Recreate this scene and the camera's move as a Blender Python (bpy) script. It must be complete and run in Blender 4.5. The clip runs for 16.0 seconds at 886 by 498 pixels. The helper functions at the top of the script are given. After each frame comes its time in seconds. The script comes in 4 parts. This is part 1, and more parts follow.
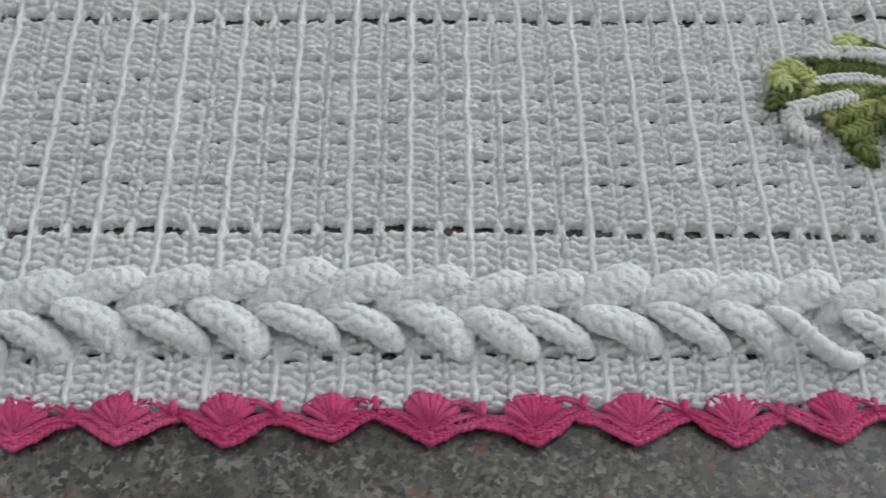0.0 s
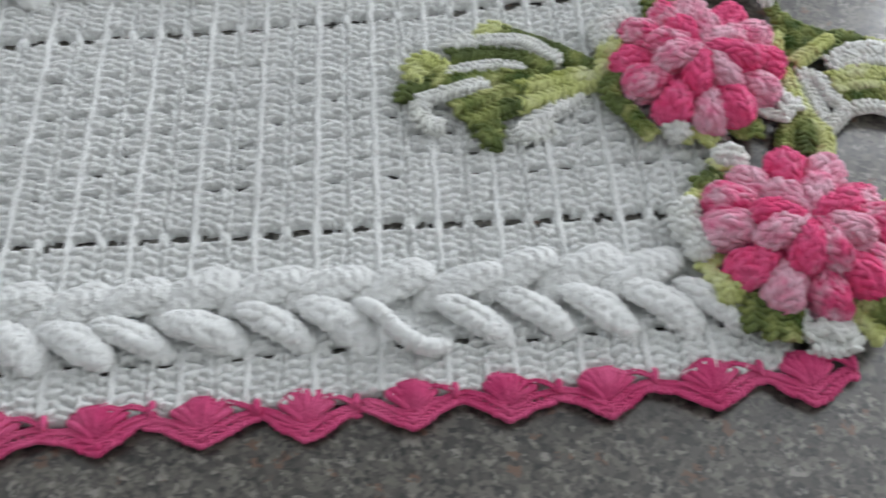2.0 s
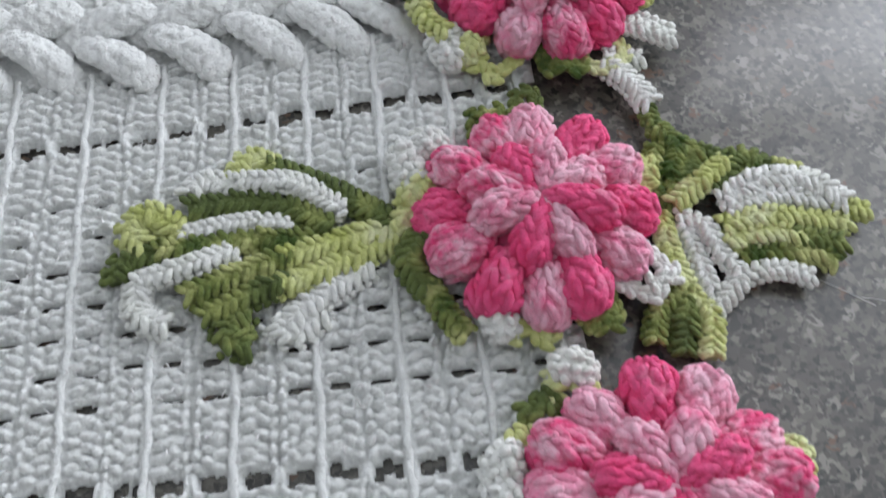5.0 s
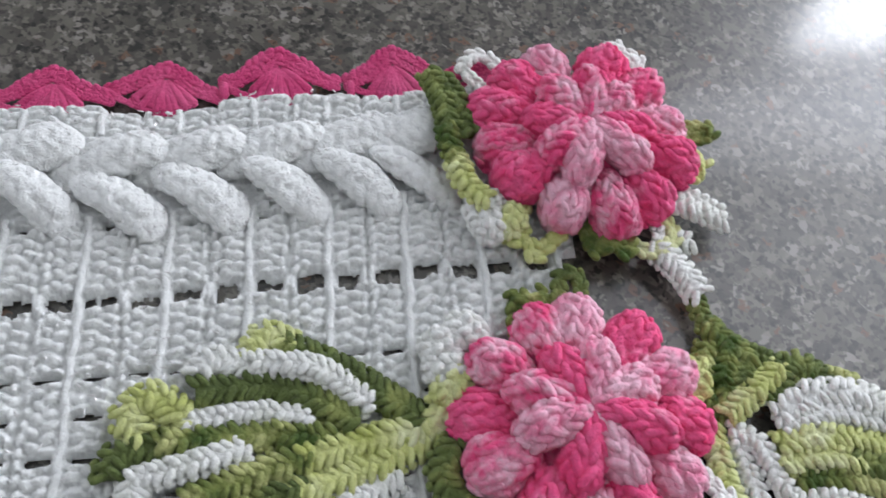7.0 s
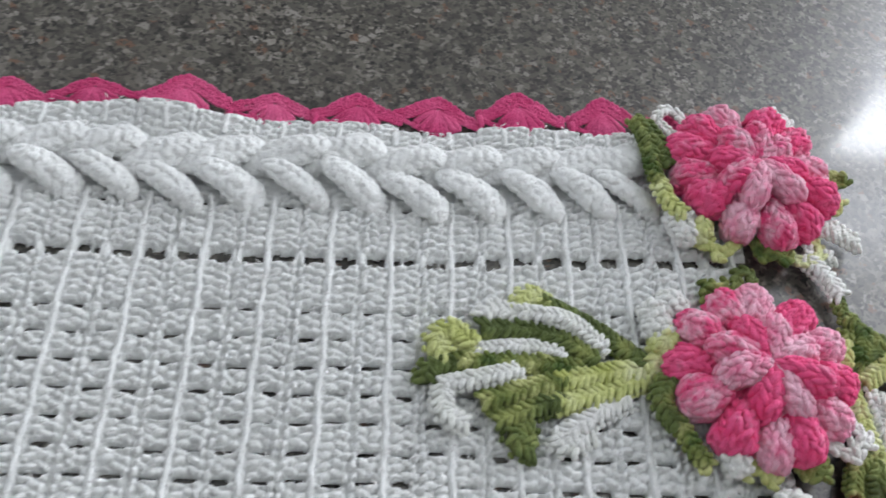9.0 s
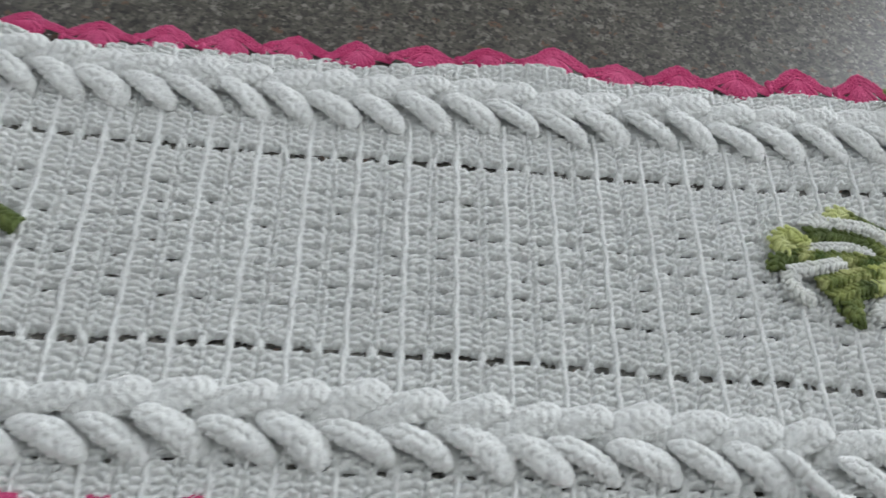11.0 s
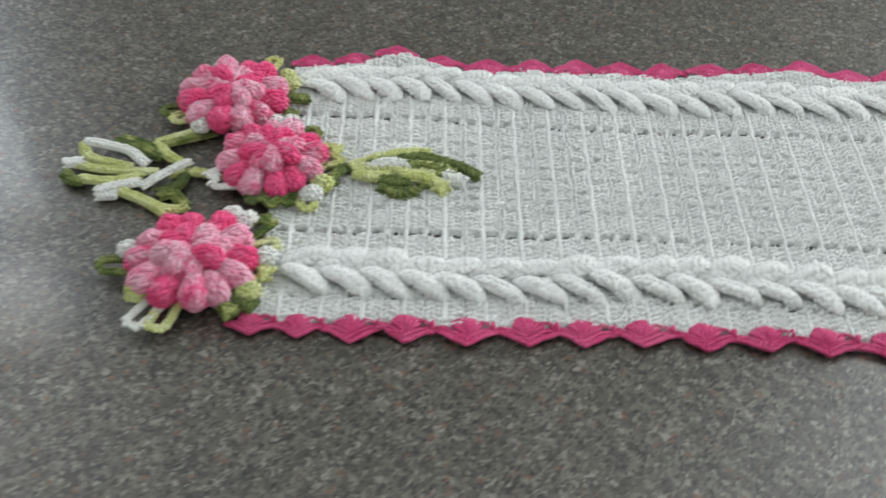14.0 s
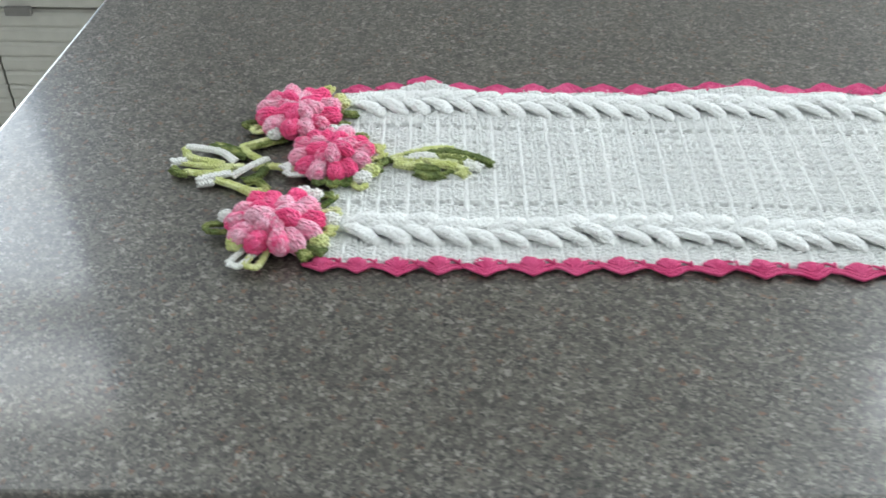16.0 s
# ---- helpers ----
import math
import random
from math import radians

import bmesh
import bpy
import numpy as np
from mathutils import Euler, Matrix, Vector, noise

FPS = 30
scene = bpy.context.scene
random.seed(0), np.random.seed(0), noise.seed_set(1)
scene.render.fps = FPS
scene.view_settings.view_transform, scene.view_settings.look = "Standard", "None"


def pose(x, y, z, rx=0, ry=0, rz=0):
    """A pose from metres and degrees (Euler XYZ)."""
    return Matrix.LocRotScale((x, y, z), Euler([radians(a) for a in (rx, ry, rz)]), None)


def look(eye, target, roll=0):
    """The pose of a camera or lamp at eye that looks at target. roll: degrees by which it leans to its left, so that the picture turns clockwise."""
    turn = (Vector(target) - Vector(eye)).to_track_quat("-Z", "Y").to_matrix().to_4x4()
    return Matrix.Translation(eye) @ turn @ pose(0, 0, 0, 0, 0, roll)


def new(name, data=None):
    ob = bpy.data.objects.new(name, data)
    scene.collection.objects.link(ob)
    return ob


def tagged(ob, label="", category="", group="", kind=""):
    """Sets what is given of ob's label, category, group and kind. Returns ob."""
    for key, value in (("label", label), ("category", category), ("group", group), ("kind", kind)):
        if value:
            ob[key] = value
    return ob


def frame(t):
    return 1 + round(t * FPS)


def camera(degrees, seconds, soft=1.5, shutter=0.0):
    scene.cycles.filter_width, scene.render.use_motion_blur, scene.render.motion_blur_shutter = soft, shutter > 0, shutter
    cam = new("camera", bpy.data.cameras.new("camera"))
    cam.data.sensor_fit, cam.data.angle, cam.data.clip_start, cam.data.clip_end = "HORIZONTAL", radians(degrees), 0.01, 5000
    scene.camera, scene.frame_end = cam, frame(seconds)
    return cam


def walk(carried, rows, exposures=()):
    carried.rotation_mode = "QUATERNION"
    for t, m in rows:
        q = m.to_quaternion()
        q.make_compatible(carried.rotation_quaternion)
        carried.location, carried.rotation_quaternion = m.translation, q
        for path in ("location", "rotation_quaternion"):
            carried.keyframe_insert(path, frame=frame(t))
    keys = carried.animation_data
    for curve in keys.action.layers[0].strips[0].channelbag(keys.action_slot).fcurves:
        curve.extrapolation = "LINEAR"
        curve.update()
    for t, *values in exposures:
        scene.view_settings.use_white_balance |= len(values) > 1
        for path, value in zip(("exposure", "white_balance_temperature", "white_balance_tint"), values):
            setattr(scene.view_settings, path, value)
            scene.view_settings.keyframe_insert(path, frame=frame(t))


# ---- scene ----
cam = camera(49.26, 16.0, soft=1.6, shutter=0.5)
PATH = [
    (0, (-0.1581, -0.0951, 0.4128), (-0.1208, 0.1604, -0.0154), 6.48),
    (0.5, (-0.1126, -0.0951, 0.4174), (-0.0869, 0.1605, -0.0115), 2.11),
    (1, (-0.0577, -0.1046, 0.4123), (-0.0391, 0.1564, -0.0138), 0.01),
    (1.5, (-0.0097, -0.1157, 0.4155), (0.0109, 0.1495, -0.0078), -0.11),
    (2, (0.0454, -0.1226, 0.4038), (0.0768, 0.1503, -0.0140), 0.55),
    (2.5, (0.0884, -0.1057, 0.3936), (0.1353, 0.1616, -0.0263), 2.21),
    (3, (0.1110, -0.0817, 0.3793), (0.1574, 0.1757, -0.0468), 3.22),
    (3.5, (0.1215, -0.0385, 0.3681), (0.1702, 0.2024, -0.0674), 4.08),
    (4, (0.1350, -0.0072, 0.3543), (0.1848, 0.2366, -0.0794), 3.25),
    (4.5, (0.1512, 0.0193, 0.3463), (0.2001, 0.2614, -0.0884), 2.52),
    (5, (0.1553, 0.0501, 0.3363), (0.2010, 0.2912, -0.0994), 2.55),
    (7.5, (0.0953, 0.1297, 0.3326), (0.1789, 0.3871, -0.0879), 14.63),
    (8, (0.0575, 0.0995, 0.3600), (0.1285, 0.3664, -0.0568), 13.45),
    (8.5, (0.0314, 0.0620, 0.3827), (0.1044, 0.3363, -0.0288), 14.13),
    (9, (0.0065, 0.0292, 0.4030), (0.0784, 0.3155, -0.0005), 14.09),
    (9.5, (-0.0493, 0.0065, 0.4110), (0.0255, 0.2936, 0.0085), 15.03),
    (10, (-0.1076, -0.0314, 0.4213), (-0.0377, 0.2587, 0.0202), 15.24),
    (12.5, (-0.3142, -0.2152, 0.5053), (-0.2606, 0.0954, 0.1171), 10.51),
    (13, (-0.3121, -0.2550, 0.5147), (-0.2777, 0.0612, 0.1288), 7.88),
    (13.5, (-0.3583, -0.3163, 0.5405), (-0.3334, 0.0236, 0.1746), 6.80),
    (14, (-0.4424, -0.3872, 0.5436), (-0.4242, -0.0364, 0.1878), 4.02),
    (14.5, (-0.5176, -0.4611, 0.5441), (-0.4768, -0.0974, 0.2035), 4.57),
    (15, (-0.5640, -0.5330, 0.5621), (-0.5240, -0.1627, 0.2286), 3.08),
    (15.5, (-0.5459, -0.5840, 0.5816), (-0.5200, -0.2031, 0.2587), 2.21),
    (16, (-0.4511, -0.6380, 0.6001), (-0.4442, -0.2517, 0.2828), 1.19),
]
EXPOSURES = [(0.0, 0.0, 6620, 10), (3.0, 0.16, 6520, 11), (5.0, 0.1, 6450, 12), (7.5, 0.22, 6420, 14), (9.0, 0.24, 6500, 12), (10.0, 0.16, 6560, 10), (12.5, 0.08, 6720, 8), (13.0, 0.2, 6800, 7), (13.5, 0.24, 6820, 6), (14.0, 0.48, 6720, 6), (15.5, 0.85, 6500, 5), (16.0, 0.87, 6480, 5)]
walk(cam, [(t, look(eye, target, roll)) for t, eye, target, roll in PATH], EXPOSURES)


# ---- light ----
world = bpy.data.worlds.new("world")
scene.world = world
world.use_nodes = True
wn = world.node_tree.nodes
sky = wn.new("ShaderNodeTexSky")
sky.sky_type, sky.sun_disc, sky.sun_elevation, sky.sun_rotation = "NISHITA", False, radians(55), radians(20)
world.node_tree.links.new(sky.outputs[0], wn["Background"].inputs[0])
wn["Background"].inputs[1].default_value = 0.12


def window_light(name, x, z, wide, high, watts, colour, y=2.36):
    lamp = bpy.data.lights.new(name, "AREA")
    lamp.shape, lamp.size, lamp.size_y, lamp.energy, lamp.color = "RECTANGLE", wide, high, watts, colour
    ob = new(name, lamp)
    ob.matrix_world = look((x, y, z), (x, y - 1, z + 0.1))
    return ob


COOL, NEUTRAL = (0.90, 0.945, 1.0), (0.965, 0.965, 0.965)
window_light("window_light_right_pane", 2.985, 1.92, 2.02, 0.48, 42, COOL)
window_light("window_light_right_lower", 2.985, 0.76, 2.02, 1.72, 146, COOL)
window_light("window_light_left", -2.925, 1.08, 2.05, 2.36, 30, COOL)
# added second lamp nested in the left window's, softens its reflected edge
window_light("window_light_left_core", -2.98, 1.12, 1.5, 1.7, 26, COOL)
window_light("transom_light_right", 2.81, 2.66, 2.38, 0.66, 12, COOL)
# added fill for haze on the granite's left side, no transom known there
window_light("haze_fill_left", -2.9, 2.68, 2.0, 0.62, 8, NEUTRAL)


# ---- materials ----
def material(name):
    m = bpy.data.materials.new(name)
    m.use_nodes = True
    return m, m.node_tree.nodes, m.node_tree.links, m.node_tree.nodes["Principled BSDF"]


def ramp(nodes, stops, mode="LINEAR"):
    r = nodes.new("ShaderNodeValToRGB")
    r.color_ramp.interpolation = mode
    e = r.color_ramp.elements
    while len(e) < len(stops):
        e.new(0.5)
    for one, (at, c) in zip(e, stops):
        one.position, one.color = at, (*c, 1)
    return r


def noise_node(nodes, links, vec, scale, detail=3.0, rough=0.55):
    n = nodes.new("ShaderNodeTexNoise")
    n.inputs["Scale"].default_value, n.inputs["Detail"].default_value, n.inputs["Roughness"].default_value = scale, detail, rough
    if vec is not None:
        links.new(vec, n.inputs["Vector"])
    return n


def yarn(name, stops, stretch=45.0, mode="LINEAR", fibre=0.0005, sheen=0.08, detail=2.0, glow=0.0, twist=0.0):
    """Spun cotton: colour drifts along the yarn, fine fibre relief, matt."""
    m, nodes, links, p = material(name)
    co = nodes.new("ShaderNodeTexCoord")
    info = nodes.new("ShaderNodeObjectInfo")
    shift = nodes.new("ShaderNodeVectorMath")
    shift.operation = "MULTIPLY_ADD"
    shift.inputs[1].default_value = (3.1, 5.7, 4.3)
    links.new(info.outputs["Random"], shift.inputs[0])
    links.new(co.outputs["Object"], shift.inputs[2])
    drift = noise_node(nodes, links, shift.outputs[0], stretch, detail, 0.6)
    colour = ramp(nodes, stops, mode)
    links.new(drift.outputs[0], colour.inputs[0])
    fine = noise_node(nodes, links, co.outputs["Object"], 1100.0, 3.0, 0.65)
    shade = nodes.new("ShaderNodeMix")
    shade.data_type, shade.blend_type = "RGBA", "MULTIPLY"
    shade.inputs[0].default_value = 1.0
    tone = ramp(nodes, [(0.3, (0.86, 0.86, 0.86)), (0.65, (1, 1, 1))])
    links.new(fine.outputs[0], tone.inputs[0])
    links.new(colour.outputs[0], shade.inputs[6])
    links.new(tone.outputs[0], shade.inputs[7])
    links.new(shade.outputs[2], p.inputs["Base Color"])
    p.inputs["Roughness"].default_value = 0.92
    p.inputs["Subsurface Weight"].default_value = glow
    p.inputs["Subsurface Radius"].default_value = (0.002, 0.002, 0.002)
    p.inputs["Subsurface Scale"].default_value = 1.0
    p.inputs["Specular IOR Level"].default_value = 0.2
    p.inputs["Sheen Weight"].default_value = sheen
    ply = noise_node(nodes, links, co.outputs["Object"], 420.0, 2.0, 0.5)
    add = nodes.new("ShaderNodeMath")
    links.new(fine.outputs[0], add.inputs[0])
    links.new(ply.outputs[0], add.inputs[1])
    bump = nodes.new("ShaderNodeBump")
    bump.inputs["Strength"].default_value, bump.inputs["Distance"].default_value = 0.9, fibre * 2
    height = add.outputs[0]
    if twist:
        # plies of the yarn wound aslant
        plies = nodes.new("ShaderNodeTexWave")
        plies.bands_direction = "DIAGONAL"
        for field, value in (("Scale", 105.0), ("Distortion", 5.0), ("Detail", 2.0), ("Detail Scale", 1.2)):
            plies.inputs[field].default_value = value
        links.new(co.outputs["Object"], plies.inputs["Vector"])
        more = nodes.new("ShaderNodeMath")
        more.operation = "MULTIPLY_ADD"
        more.inputs[1].default_value = twist
        links.new(plies.outputs[1], more.inputs[0])
        links.new(height, more.inputs[2])
        height = more.outputs[0]
    links.new(height, bump.inputs["Height"])
    links.new(bump.outputs[0], p.inputs["Normal"])
    return m


WHITE_YARN = yarn("white_yarn", [(0.3, (0.888, 0.90, 0.882)), (0.6, (0.913, 0.925, 0.907))], 22.0, glow=0.22)
CREAM_YARN = yarn("cream_yarn", [(0.3, (0.85, 0.865, 0.80)), (0.6, (0.92, 0.925, 0.895))], 60.0)
ROSE_YARN = yarn("rose_yarn", [(0.3, (0.64, 0.048, 0.18)), (0.7, (0.80, 0.13, 0.30))], 40.0)
DEEP_PINK = yarn("deep_pink_yarn", [(0.35, (0.93, 0.075, 0.24)), (0.58, (0.92, 0.13, 0.31)), (0.76, (0.93, 0.37, 0.51))], 85.0, detail=5.0, twist=0.35)
LIGHT_PINK = yarn("light_pink_yarn", [(0.30, (0.90, 0.13, 0.31)), (0.41, (0.93, 0.32, 0.48)), (0.60, (0.95, 0.55, 0.67))], 85.0, detail=5.0, twist=0.35)
MIXED_PINK = yarn("mixed_pink_yarn", [(0.42, (0.90, 0.09, 0.26)), (0.52, (0.92, 0.28, 0.44)), (0.63, (0.94, 0.54, 0.66))], 80.0, detail=5.0, twist=0.35)
DARK_GREEN = yarn("dark_green_yarn", [(0.3, (0.075, 0.105, 0.032)), (0.5, (0.14, 0.185, 0.055)), (0.7, (0.36, 0.40, 0.13))], 50.0, detail=5.0)
LIGHT_GREEN = yarn("light_green_yarn", [(0.3, (0.48, 0.53, 0.15)), (0.5, (0.68, 0.72, 0.31)), (0.7, (0.80, 0.83, 0.51))], 55.0, detail=5.0)
MIXED_GREEN = yarn("mixed_green_yarn", [(0.38, (0.07, 0.12, 0.025)), (0.52, (0.24, 0.28, 0.08)), (0.64, (0.58, 0.60, 0.26))], 60.0, detail=5.0)


def granite():
    m, nodes, links, p = material("polished_granite")
    co = nodes.new("ShaderNodeTexCoord")
    warp = noise_node(nodes, links, co.outputs["Object"], 300.0, 3.0)
    bend = nodes.new("ShaderNodeVectorMath")
    bend.operation = "MULTIPLY_ADD"
    bend.inputs[1].default_value = (0.0044, 0.0044, 0.0044)
    links.new(warp.outputs["Color"], bend.inputs[0])
    links.new(co.outputs["Object"], bend.inputs[2])

    def grains(scale, stops, mode="CONSTANT"):
        v = nodes.new("ShaderNodeTexVoronoi")
        v.inputs["Scale"].default_value = scale
        links.new(bend.outputs[0], v.inputs["Vector"])
        one = nodes.new("ShaderNodeSeparateColor")
        links.new(v.outputs["Color"], one.inputs[0])
        r = ramp(nodes, stops, mode)
        links.new(one.outputs[0], r.inputs[0])
        return v, one, r

    _, _, big = grains(205.0, [(0, (0.055, 0.054, 0.048)), (0.18, (0.115, 0.113, 0.10)), (0.42, (0.17, 0.165, 0.147)), (0.66, (0.085, 0.083, 0.073)), (0.78, (0.235, 0.23, 0.212)), (0.892, (0.21, 0.12, 0.078)), (0.94, (0.35, 0.348, 0.335))])
    _, sel, small = grains(430.0, [(0, (0.018, 0.018, 0.017)), (0.15, (0.085, 0.082, 0.072)), (0.42, (0.185, 0.18, 0.16)), (0.66, (0.12, 0.116, 0.10)), (0.85, (0.31, 0.305, 0.285))])
    mix = nodes.new("ShaderNodeMix")
    mix.data_type = "RGBA"
    pick = ramp(nodes, [(0.0, (0, 0, 0)), (0.45, (1, 1, 1))], "CONSTANT")
    links.new(sel.outputs[1], pick.inputs[0])
    links.new(pick.outputs[0], mix.inputs[0])
    links.new(small.outputs[0], mix.inputs[6])
    links.new(big.outputs[0], mix.inputs[7])
    cloud = noise_node(nodes, links, co.outputs["Object"], 14.0, 4.0)
    tone = ramp(nodes, [(0.3, (0.58, 0.545, 0.505)), (0.7, (0.78, 0.735, 0.685))])
    links.new(cloud.outputs[0], tone.inputs[0])
    mul = nodes.new("ShaderNodeMix")
    mul.data_type, mul.blend_type = "RGBA", "MULTIPLY"
    mul.inputs[0].default_value = 1.0
    _, speck, dots = grains(560.0, [(0, (0.10, 0.10, 0.10)), (0.14, (1, 1, 1))])
    dark = nodes.new("ShaderNodeMix")
    dark.data_type, dark.blend_type = "RGBA", "MULTIPLY"
    dark.inputs[0].default_value = 0.7
    links.new(mix.outputs[2], dark.inputs[6])
    links.new(dots.outputs[0], dark.inputs[7])
    links.new(dark.outputs[2], mul.inputs[6])
    links.new(tone.outputs[0], mul.inputs[7])
    links.new(mul.outputs[2], p.inputs["Base Color"])
    smear = noise_node(nodes, links, co.outputs["Object"], 9.0, 3.0)
    gloss = ramp(nodes, [(0.3, (0.06, 0.06, 0.06)), (0.7, (0.115, 0.115, 0.115))])
    links.new(smear.outputs[0], gloss.inputs[0])
    links.new(gloss.outputs[0], p.inputs["Coat Roughness"])
    p.inputs["Coat Weight"].default_value, p.inputs["Coat IOR"].default_value = 0.8, 1.46
    p.inputs["Roughness"].default_value, p.inputs["IOR"].default_value = 0.36, 1.66
    return m


GRANITE = granite()


def plain(name, colour, rough=0.6, scale=6.0, spread=0.06, metal=0.0):
    m, nodes, links, p = material(name)
    co = nodes.new("ShaderNodeTexCoord")
    n = noise_node(nodes, links, co.outputs["Object"], scale, 5.0)
    r = ramp(nodes, [(0.3, tuple(c * (1 - spread) for c in colour)), (0.7, tuple(min(1, c * (1 + spread)) for c in colour))])
    links.new(n.outputs[0], r.inputs[0])
    links.new(r.outputs[0], p.inputs["Base Color"])
    p.inputs["Roughness"].default_value, p.inputs["Metallic"].default_value = rough, metal
    return m


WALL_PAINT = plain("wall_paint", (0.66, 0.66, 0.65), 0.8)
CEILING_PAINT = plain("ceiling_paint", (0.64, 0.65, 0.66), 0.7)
# wall paint darkened: shade of the unseen north and south walls, put into colour
SHADED_PAINT = plain("shaded_wall_paint", (0.38, 0.375, 0.37), 0.8)
FRAME_PAINT = plain("white_frame_paint", (0.75, 0.75, 0.74), 0.4)
TILE = plain("off_white_enamel", (0.56, 0.55, 0.50), 0.45, 30.0)
GROUT = plain("grout", (0.22, 0.21, 0.2), 0.9, 80.0)
STEEL = plain("brushed_steel", (0.55, 0.55, 0.55), 0.3, 60.0, 0.1, 1.0)
LUREX = plain("silver_lurex", (0.82, 0.81, 0.80), 0.36, 200.0, 0.05, 1.0)


# ---- mesh helpers ----
class Bag:
    """Collects vertices and faces of one mesh."""

    def __init__(self):
        self.v, self.f, self.n = [], [], 0

    def add(self, verts, faces):
        verts = np.asarray(verts, float).reshape(-1, 3)
        self.v.append(verts)
        self.f.append(np.asarray(faces, int) + self.n)
        self.n += len(verts)

    def mesh(self, name, mat, smooth=True):
        me = bpy.data.meshes.new(name)
        verts = np.concatenate(self.v)
        faces = [row for block in self.f for row in block.tolist()]
        me.from_pydata(verts.tolist(), [], faces)
        me.materials.append(mat)
        if smooth:
            me.polygons.foreach_set("use_smooth", np.ones(len(me.polygons), bool))
        me.update()
        return me


def part(name, bag, mat, parent, label="", smooth=True):
    ob = new(name, bag.mesh(name, mat, smooth) if isinstance(bag, Bag) else bag)
    if parent is not None:
        ob.parent = parent
    if label:
        ob["label"] = label
    return ob


def thing(name, label, category, group="", kind="", at=(0, 0, 0)):
    ob = new(name)
    ob.location = at
    return tagged(ob, label, category, group, kind)


AROUND, PROFILE = 6, ((-0.86, 0.55), (-0.45, 0.94), (0.45, 0.94), (0.86, 0.55))
ring = np.array([(math.cos(2 * math.pi * i / AROUND), math.sin(2 * math.pi * i / AROUND)) for i in range(AROUND)])
CAP_XY = np.concatenate([[(0, 0)]] + [ring * r for _, r in PROFILE] + [[(0, 0)]])
CAP_Z = np.concatenate([[-1]] + [np.full(AROUND, z) for z, _ in PROFILE] + [[1]])
CAP_Q = np.array([[1 + AROUND * k + i, 1 + AROUND * k + (i + 1) % AROUND, 1 + AROUND * (k + 1) + (i + 1) % AROUND, 1 + AROUND * (k + 1) + i] for k in range(3) for i in range(AROUND)])
LAST = 1 + AROUND * 4
CAP_T = np.array([[0, 1 + (i + 1) % AROUND, 1 + i] for i in range(AROUND)] + [[LAST, LAST - AROUND + i, LAST - AROUND + (i + 1) % AROUND] for i in range(AROUND)])


def strands(bag, mid, way, half, radius, warp=None):
    """Short lengths of yarn: round-ended rods at mid, along way."""
    mid, way = np.atleast_2d(np.asarray(mid, float)), np.atleast_2d(np.asarray(way, float))
    k = len(mid)
    way = np.broadcast_to(way, mid.shape)
    way = way / np.linalg.norm(way, axis=1)[:, None]
    up = np.where(np.abs(way[:, 2:]) > 0.9, np.array([[1.0, 0, 0]]), np.array([[0, 0, 1.0]]))
    a = np.cross(up, way)
    a /= np.linalg.norm(a, axis=1)[:, None]
    b = np.cross(way, a)
    half, radius = np.broadcast_to(half, k)[:, None, None], np.broadcast_to(radius, k)[:, None, None]
    v = mid[:, None] + CAP_Z[None, :, None] * half * way[:, None] + radius * (CAP_XY[None, :, :1] * a[:, None] + CAP_XY[None, :, 1:] * b[:, None])
    v = v.reshape(-1, 3)
    if warp:
        v = warp(v)
    size = len(CAP_Z)
    start = bag.n + size * np.arange(k)[:, None, None]
    bag.v.append(v)
    bag.f.append((CAP_Q[None] + start).reshape(-1, 4))
    bag.f.append((CAP_T[None] + start).reshape(-1, 3))
    bag.n += len(v)


def curve_points(points, step):
    """A smooth line through a few points, resampled at an even step."""
    p = np.asarray(points, float)
    if len(p) == 2:
        dense = p[0] + np.linspace(0, 1, 40)[:, None] * (p[1] - p[0])
    else:
        ext = np.concatenate([[2 * p[0] - p[1]], p, [2 * p[-1] - p[-2]]])
        rows = []
        for i in range(1, len(ext) - 2):
            a, b, c, d = ext[i - 1 : i + 3]
            t = np.linspace(0, 1, 24)[:, None]
            rows.append(0.5 * (2 * b + (c - a) * t + (2 * a - 5 * b + 4 * c - d) * t**2 + (3 * b - a - 3 * c + d) * t**3))
        dense = np.concatenate(rows)
    far = np.concatenate([[0], np.cumsum(np.linalg.norm(np.diff(dense, axis=0), axis=1))])
    count = max(2, int(round(far[-1] / step)) + 1)
    s = np.linspace(0, far[-1], count)
    return np.stack([np.interp(s, far, dense[:, n]) for n in range(3)], 1)


